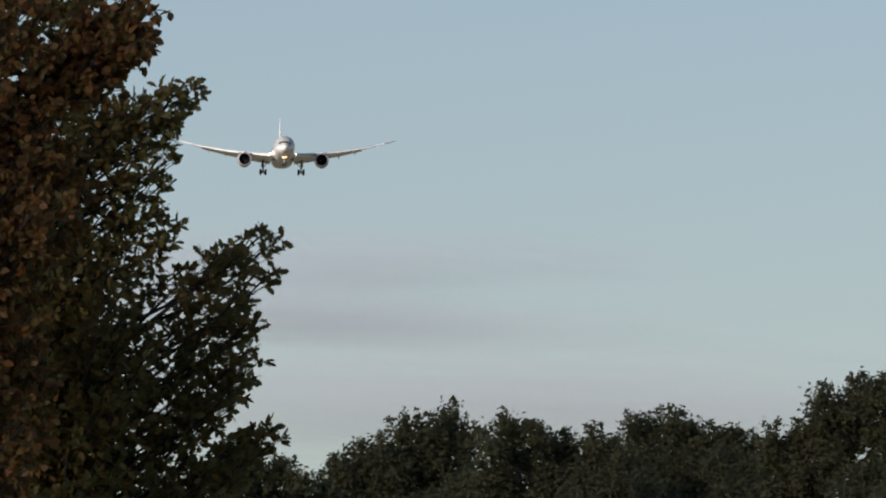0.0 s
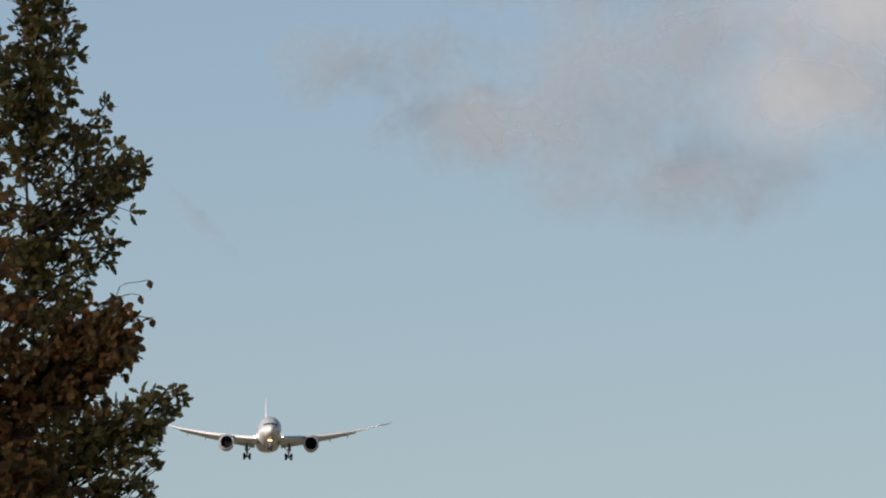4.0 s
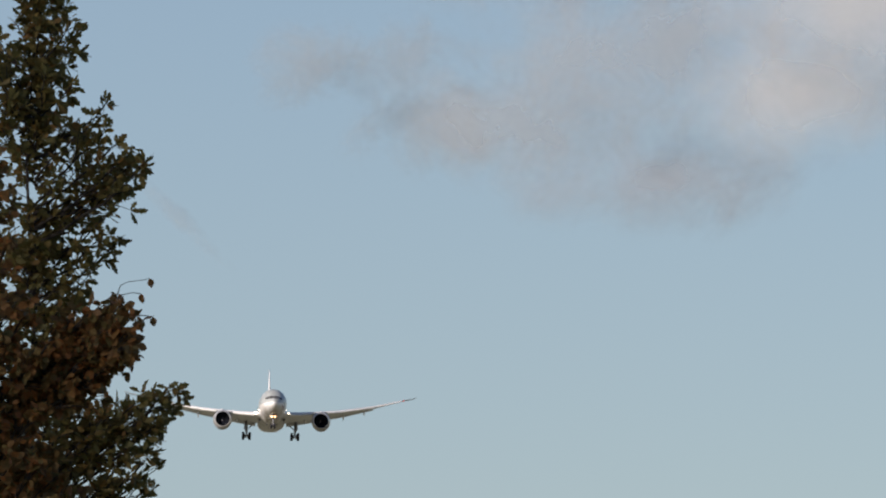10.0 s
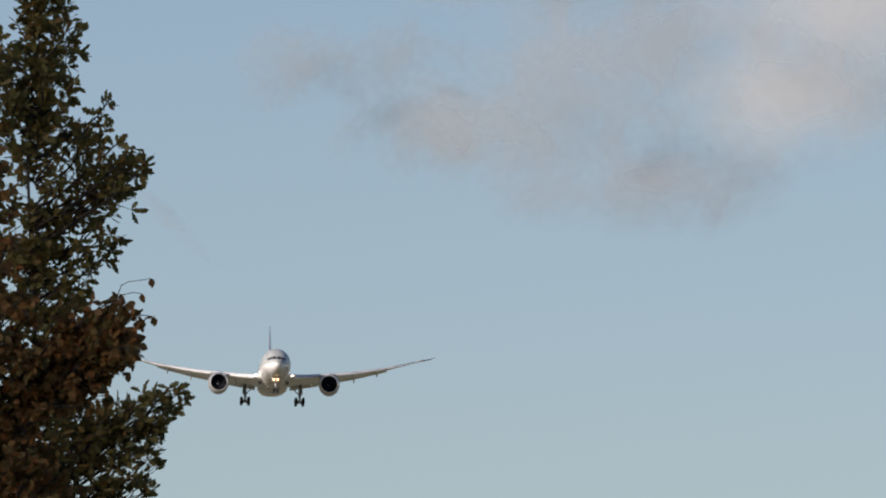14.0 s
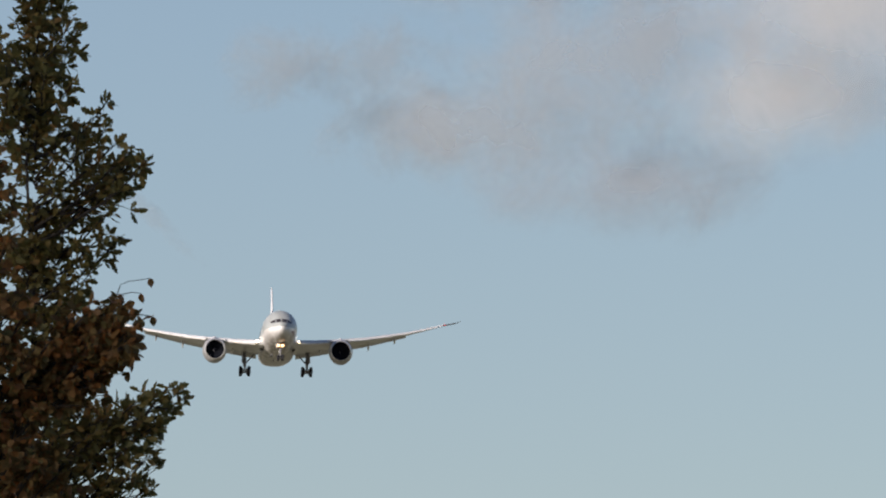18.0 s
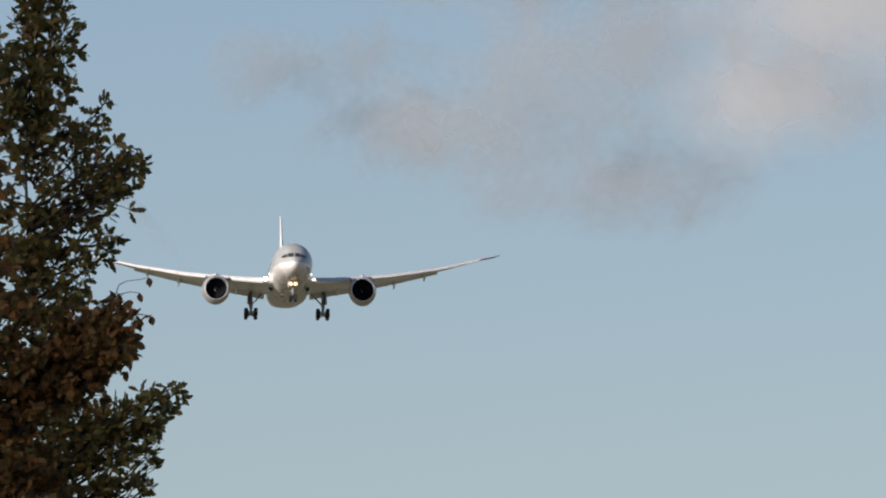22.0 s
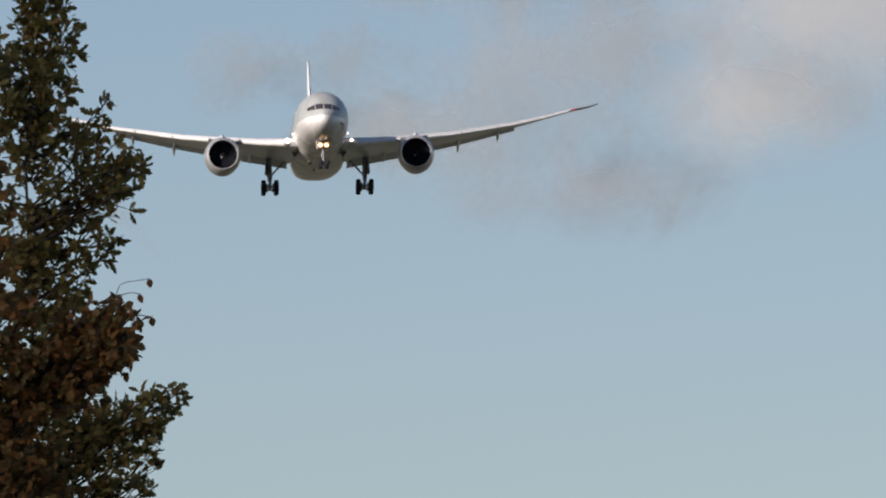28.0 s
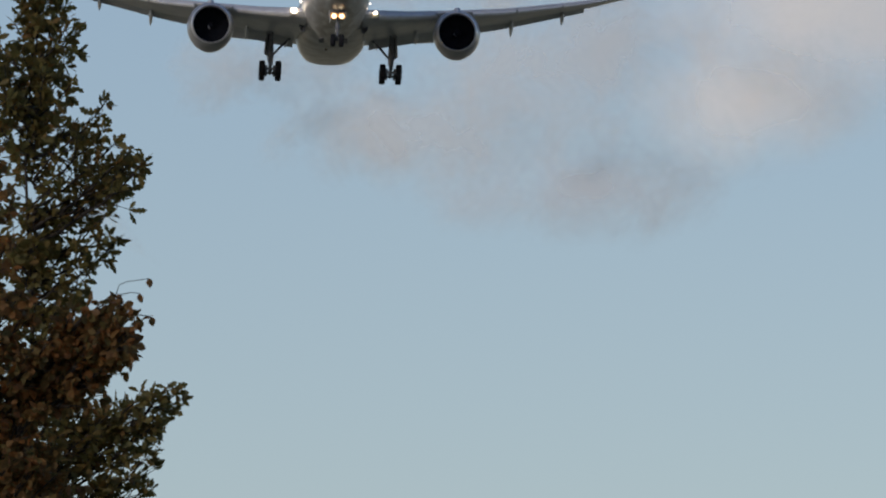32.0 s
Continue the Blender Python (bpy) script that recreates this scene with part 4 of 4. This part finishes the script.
def woodland_tree(name, label, foot, lobes, seed, height, density=1.0):
    """A farther tree: trunk, limbs and a crown of many leaf tufts gathered into lobes (centre from the foot, radius)."""
    rng, nr = random.Random(seed), np.random.default_rng(seed)
    tree = thing(name, pose(*foot), label, "tree", "trees of the wood")
    put("trunk", tube("trunk", [(0, 0, -0.2), (0.05, 0, height * 0.2), (-0.05, 0.1, height * 0.45), (0.05, 0, height * 0.8)], [0.42, 0.32, 0.24, 0.05], BARK, 12), tree)
    P, W, S, N = [], [], [], []
    core_v, core_t = [], []
    for c, r in lobes:
        c = Vector(c)
        s0 = Vector((0, 0, max(height * 0.25, c.z - 2.2 * r)))
        put("limb", tube("limb", bent(s0, c, rng), [0.11, 0.09, 0.07, 0.05, 0.03, 0.012], BARK, 7), tree)
        fine = c.z > height - 4.4 and density > 0.6
        tufts = int(((330 if density > 0.5 else 170) if r < 1.3 else 260 if fine else 36 if density > 0.5 else 140) * r * r * density)
        if fine:
            # the packed inner leaves of the lobe, a lumpy mass
            base, rows, cols = len(core_v), 12, 18
            for i in range(rows + 1):
                for j in range(cols):
                    a, e = 2 * math.pi * j / cols, math.pi * (i / rows - 0.5)
                    k = r * rng.uniform(0.40, 0.68)
                    core_v.append((c.x + k * math.cos(a) * math.cos(e), c.y + k * math.sin(a) * math.cos(e), c.z + k * 0.95 * math.sin(e)))
            for i in range(rows):
                for j in range(cols):
                    p, q = base + i * cols + j, base + i * cols + (j + 1) % cols
                    core_t += [(p, q, q + cols), (p, q + cols, p + cols)]
        for _ in range(tufts):
            d = Vector((rng.gauss(0, 1), rng.gauss(0, 1), rng.gauss(0.25, 1))).normalized()
            rad = r * (rng.random() ** 0.30) * rng.uniform(0.84, 1.05)
            q = c + Vector((d.x * rad, d.y * rad, d.z * rad * 0.95))
            if q.z < 1.0 or (fine and d.y > 0.4):
                continue
            spray = 0.08 + 0.10 * rng.random()
            for _ in range(rng.randint(9, 13) if fine else rng.randint(9, 13)):
                off = Vector((rng.gauss(0, 1), rng.gauss(0, 1), rng.gauss(0, 1))) * spray * 0.6 + d * rng.uniform(-0.1, 0.20)
                P.append(tuple(q + off)), W.append(tuple(d * 0.2 + Vector((rng.gauss(0, 0.7), rng.gauss(0, 0.7), rng.gauss(0, 0.6))))), S.append(rng.uniform(0.10, 0.17) * (1.0 if fine else 1.5)), N.append((d.x, d.y, d.z + 0.35))
        for _ in range(int(3 * r + 2)):
            # shoots that stand up from the lobe
            d = Vector((rng.gauss(0, 0.6), rng.gauss(0, 0.6), 1)).normalized()
            a = c + d * r * 0.9
            ln = rng.uniform(0.12, 0.38)
            for k in range(34):
                u = rng.random()
                off = Vector((rng.gauss(0, 1), rng.gauss(0, 1), rng.gauss(0, 1))) * 0.065 * (1.3 - u)
                P.append(tuple(a + d * ln * u + off)), W.append((rng.gauss(0, 1), rng.gauss(0, 1), rng.gauss(0.5, 0.7))), S.append(rng.uniform(0.08, 0.14)), N.append((rng.gauss(0, 0.5), rng.gauss(-0.4, 0.5), 0.7))
    v, t = leaves(CLUMP_BLADE, P, np.array(W), S, nr, 0.0, N)
    if core_v:
        t = np.concatenate([t, np.array(core_t) + len(v)])
        v = np.concatenate([v, np.array(core_v)])
    put("crown", tri_mesh("crown", v, t, WOOD_LEAF), tree, label="dense dark green leafy crown")
    return tree


WOOD_Y = 350.0


def far_point(u, w, y):
    """A point of the tree line at the first moment's angles."""
    return beside(u - 29, w + 541, (0, 0, 0), y)


def line_tree(tops, dy, seed, extra, density=1.0):
    """tops: rows (u, w, radius) of crown bumps; extra lobes fill the crown below."""
    y = WOOD_Y + dy
    pts = [(far_point(u, w, y), r) for u, w, r in tops]
    cx = sum(p.x for p, r in pts) / len(pts)
    foot = (cx, y, 0)
    rng = random.Random(seed)
    lobes = []
    for p, r in pts:
        lobes.append(((p.x - cx, rng.uniform(-0.6, 0.6), p.z - r * 1.05 - 0.22), r))
        lobes.append(((p.x - cx, rng.uniform(-0.4, 0.8), p.z - r * 2.6 - 0.4), r * 1.2))
    height = max(p.z for p, r in pts)
    wide = max(abs(p.x - cx) for p, r in pts) + 1.0
    low = min(p.z - r for p, r in pts)
    for k in range(extra):
        a = 2 * math.pi * k / extra + rng.uniform(-0.3, 0.3)
        r = rng.uniform(1.5, 2.0)
        z = low - r - rng.uniform(0.0, 0.7) - 0.55 * (height * 0.5) * (k % 3) / 2
        lobes.append(((wide * 0.8 * math.cos(a), wide * 0.8 * math.sin(a), z), r))
    for k in range(4):
        lobes.append(((rng.uniform(-0.6, 0.6) * wide, rng.uniform(-0.8, 0.8), low - 2.0 - 1.5 * k), 2.0))
    return woodland_tree("woodland_tree", "dark green broadleaf tree in a wood edge", foot, lobes, seed, height, density)


wood = [
    line_tree([(604, 800, 0.5), (640, 770, 0.6), (665, 765, 0.5), (712, 728, 0.45), (755, 725, 0.5), (780, 722, 0.45), (800, 704, 0.28), (815, 740, 0.5), (690, 778, 0.7), (735, 770, 0.7)], 4, 31, 7),
    line_tree([(872, 748, 0.5), (897, 724, 0.33), (917, 730, 0.33), (945, 740, 0.4), (975, 752, 0.5), (1002, 756, 0.5), (1045, 750, 0.4), (1070, 762, 0.5), (1092, 778, 0.4)], -3, 32, 7),
    line_tree([(1122, 722, 0.33), (1150, 724, 0.5), (1190, 713, 0.5), (1212, 724, 0.5), (1245, 743, 0.45), (1272, 743, 0.4), (1302, 751, 0.5), (1326, 762, 0.4)], 2, 33, 7),
    line_tree([(1362, 741, 0.28), (1376, 768, 0.5), (1415, 748, 0.5), (1432, 730, 0.5), (1450, 674, 0.35), (1470, 692, 0.5), (1496, 692, 0.42), (1526, 652, 0.45), (1556, 662, 0.5), (1592, 642, 0.7)], -6, 34, 7),
    line_tree([(478, 806, 0.4), (500, 802, 0.35), (530, 820, 0.4), (556, 850, 0.35), (440, 792, 0.5), (415, 772, 0.6), (582, 850, 0.3)], -20, 35, 6),
    line_tree([(1640, 630, 1.0), (1700, 660, 1.0), (1750, 640, 0.9)], 3, 36, 6, 0.51),
]
hedge = line_tree([(2300, 690, 1.35), (2360, 640, 1.4), (2430, 650, 1.35), (2500, 690, 1.4)], 2, 38, 9, 0.55)
# the wood goes on round the field, outside the view
_w = random.Random(9)
_spots = []
for k in range(24):
    a = radians(12 + 336 * k / 23 + _w.uniform(-3, 3))
    _spots.append((170 * math.sin(a) * _w.uniform(0.85, 1.1), 170 * math.cos(a) * _w.uniform(0.85, 1.1), _w.uniform(0.85, 1.1)))
for x, y, s in _spots:
    if y > 0 and abs(x) < 4.5 + 0.036 * y:
        continue
    t = copy_thing(hedge, pose(x + _w.uniform(-1, 1), y + _w.uniform(-1, 1), 0, 0, 0, _w.uniform(0, 360)))
    t.scale = (s, s, s)
# ---- clouds: thin sheets of vapour far behind the approach ----
SKY_Y = 4550.0


def vapour_mesh(name, half_x, half_z, mat):
    """A dome-shaped sheet, bulging towards -y."""
    rings, seg = 7, 28
    deep = 0.06 * (half_x + half_z)
    verts, faces = [(0, -deep, 0)], []
    for i in range(1, rings + 1):
        r = i / rings
        for j in range(seg):
            a = 2 * math.pi * j / seg
            verts.append((half_x * r * math.cos(a), -deep * (1 - r * r), half_z * r * math.sin(a)))
    for j in range(seg):
        faces.append((0, 1 + j, 1 + (j + 1) % seg))
    for i in range(rings - 1):
        for j in range(seg):
            a, b = 1 + i * seg + j, 1 + i * seg + (j + 1) % seg
            faces.append((a, a + seg, b + seg, b))
    return mesh_of(name, verts, faces, mat, 60)


def cloud_piece(parent, name, u, w, ru, rw, mat, depth=0.0, lean=0.0):
    """One sheet of vapour, seen at u, w with half extents ru, rw."""
    k = (SKY_Y + depth) / 23027.0
    p = beside(u, w, (0, 0, 0), SKY_Y + depth)
    return put(name, vapour_mesh(name, ru * k, rw * k, mat), parent, Matrix.Translation(p) @ Matrix.Rotation(radians(lean), 4, "Y"))


cloud = thing("cloud", pose(0, 0, 0), "thin rose-grey cumulus cloud drifting in pale blue sky", "cloud")
drifts = []
for u, w, ru, rw, mat, speed, fall, lean in (
        (1560, 10, 430, 290, CLOUD_ROSE, -4.0, 0.6, 6), (1440, 170, 300, 190, CLOUD_ROSE, -4.0, 0.6, -8),
        (1170, 90, 420, 260, CLOUD_GREY, -5.5, 0.7, 5), (1200, 318, 400, 135, CLOUD_BASE, -6.0, 0.7, -3), (930, 220, 310, 160, CLOUD_GREY, -6.2, 0.7, 8), (1020, -50, 360, 120, CLOUD_GREY, -5.5, 0.7, 0),
        (560, 120, 190, 105, CLOUD_THIN, -6.5, 0.5, -12), (720, 110, 230, 130, CLOUD_THIN, -6.2, 0.5, 6), (790, 225, 220, 115, CLOUD_THIN, -6.5, 0.6, -10),
        (340, 388, 160, 26, CLOUD_WISP, -6.0, -0.4, 44)):
    drifts.append((cloud_piece(cloud, "cloud_puff", u, w, ru, rw, mat, -150 + 16 * len(drifts), lean), speed, fall))
stratus = thing("cloud", pose(0, 0, 0), "flat mauve stratus cloud bands and a haze tint low over the wood", "cloud")
# the last and widest sheet is no cloud: it tints the low sky as haze
for u, w, ru, rw in ((600, 1000, 800, 90), (560, 1110, 900, 75), (950, 1270, 1500, 110), (300, 1060, 700, 130), (800, 1250, 1800, 230)):
    drifts.append((cloud_piece(stratus, "cloud_band", u, w, ru, rw, CLOUD_BAND, 520 - 18 * len(drifts), 1.5), -1.5, 0.0))

# thicker broken clouds towards the sun, out of view, added for their shadow on the trees and on parts of the approach
BANK_Z = 700.0


def sunward(x, y, z):
    """The place in the cloud layer through which the sun shines on a point."""
    return Vector((x, y, z)) + to_sun * ((BANK_Z - z) / to_sun.z)


bank = thing("cloud", pose(0, 0, 0), "unseen bank of thick grey-white broken cloud before the low sun", "cloud")
for x, y, half_x, half_y in ((-60, 392, 800, 1000), (-30, 2418, 240, 90)):
    put("cloud_puff", vapour_mesh("cloud_puff", half_x, half_y, CLOUD_BANK), bank, Matrix.Translation(sunward(x, y, 115 if y < 2000 else 180)) @ Matrix.Rotation(radians(90), 4, "X"))

# ---- what moves ----
APPROACH = [  # seconds, x, y, z, nose up, turn, lean
    (0, -45.93, 3340.2, 227.93, 2.33, 2.30, 0.69),
    (1.5, -44.44, 3232.1, 222.79, 2.34, 1.99, -0.20),
    (3, -42.39, 3124.3, 217.92, 2.18, 1.95, 0.81),
    (6, -38.82, 2908.4, 205.24, 2.32, 2.08, 0.48),
    (10, -34.84, 2621.2, 188.58, 2.56, 1.92, 1.11),
    (12, -32.76, 2478.5, 181.95, 2.41, 2.49, -0.26),
    (14, -30.86, 2334.0, 174.90, 2.25, 2.28, 0.93),
    (17, -27.56, 2118.2, 162.73, 2.51, 2.56, 0.52),
    (20, -23.86, 1907.0, 152.13, 2.48, 2.46, 1.30),
    (21.5, -21.71, 1797.4, 147.10, 2.26, 2.80, 0.69),
    (23, -19.62, 1693.6, 142.49, 2.14, 2.54, 0.20),
    (25, -16.70, 1547.7, 136.19, 2.02, 2.26, 0.17),
    (28, -12.93, 1336.3, 125.14, 2.25, 2.15, -0.91),
    (29, -11.78, 1260.4, 120.16, 2.33, 1.98, 0.04),
    (30, -10.93, 1192.0, 116.58, 2.26, 1.94, 0.68),
    (31, -9.91, 1119.2, 112.53, 2.31, 1.83, 0.68),
    (32, -8.92, 1050.5, 109.14, 2.24, 1.86, 1.67),
]


def motions():
    walk(plane, [(t, pose(x, y, z, -up, lean, turn)) for t, x, y, z, up, turn, lean in APPROACH])
    for ob, speed, fall in drifts:
        here = ob.matrix_basis.copy()
        k = here.translation.y / 23027.0
        walk(ob, [(t, Matrix.Translation((speed * k * (t - 6), 0, -fall * k * (t - 6))) @ here) for t in (0.0, 16.0, 32.0)])


motions()
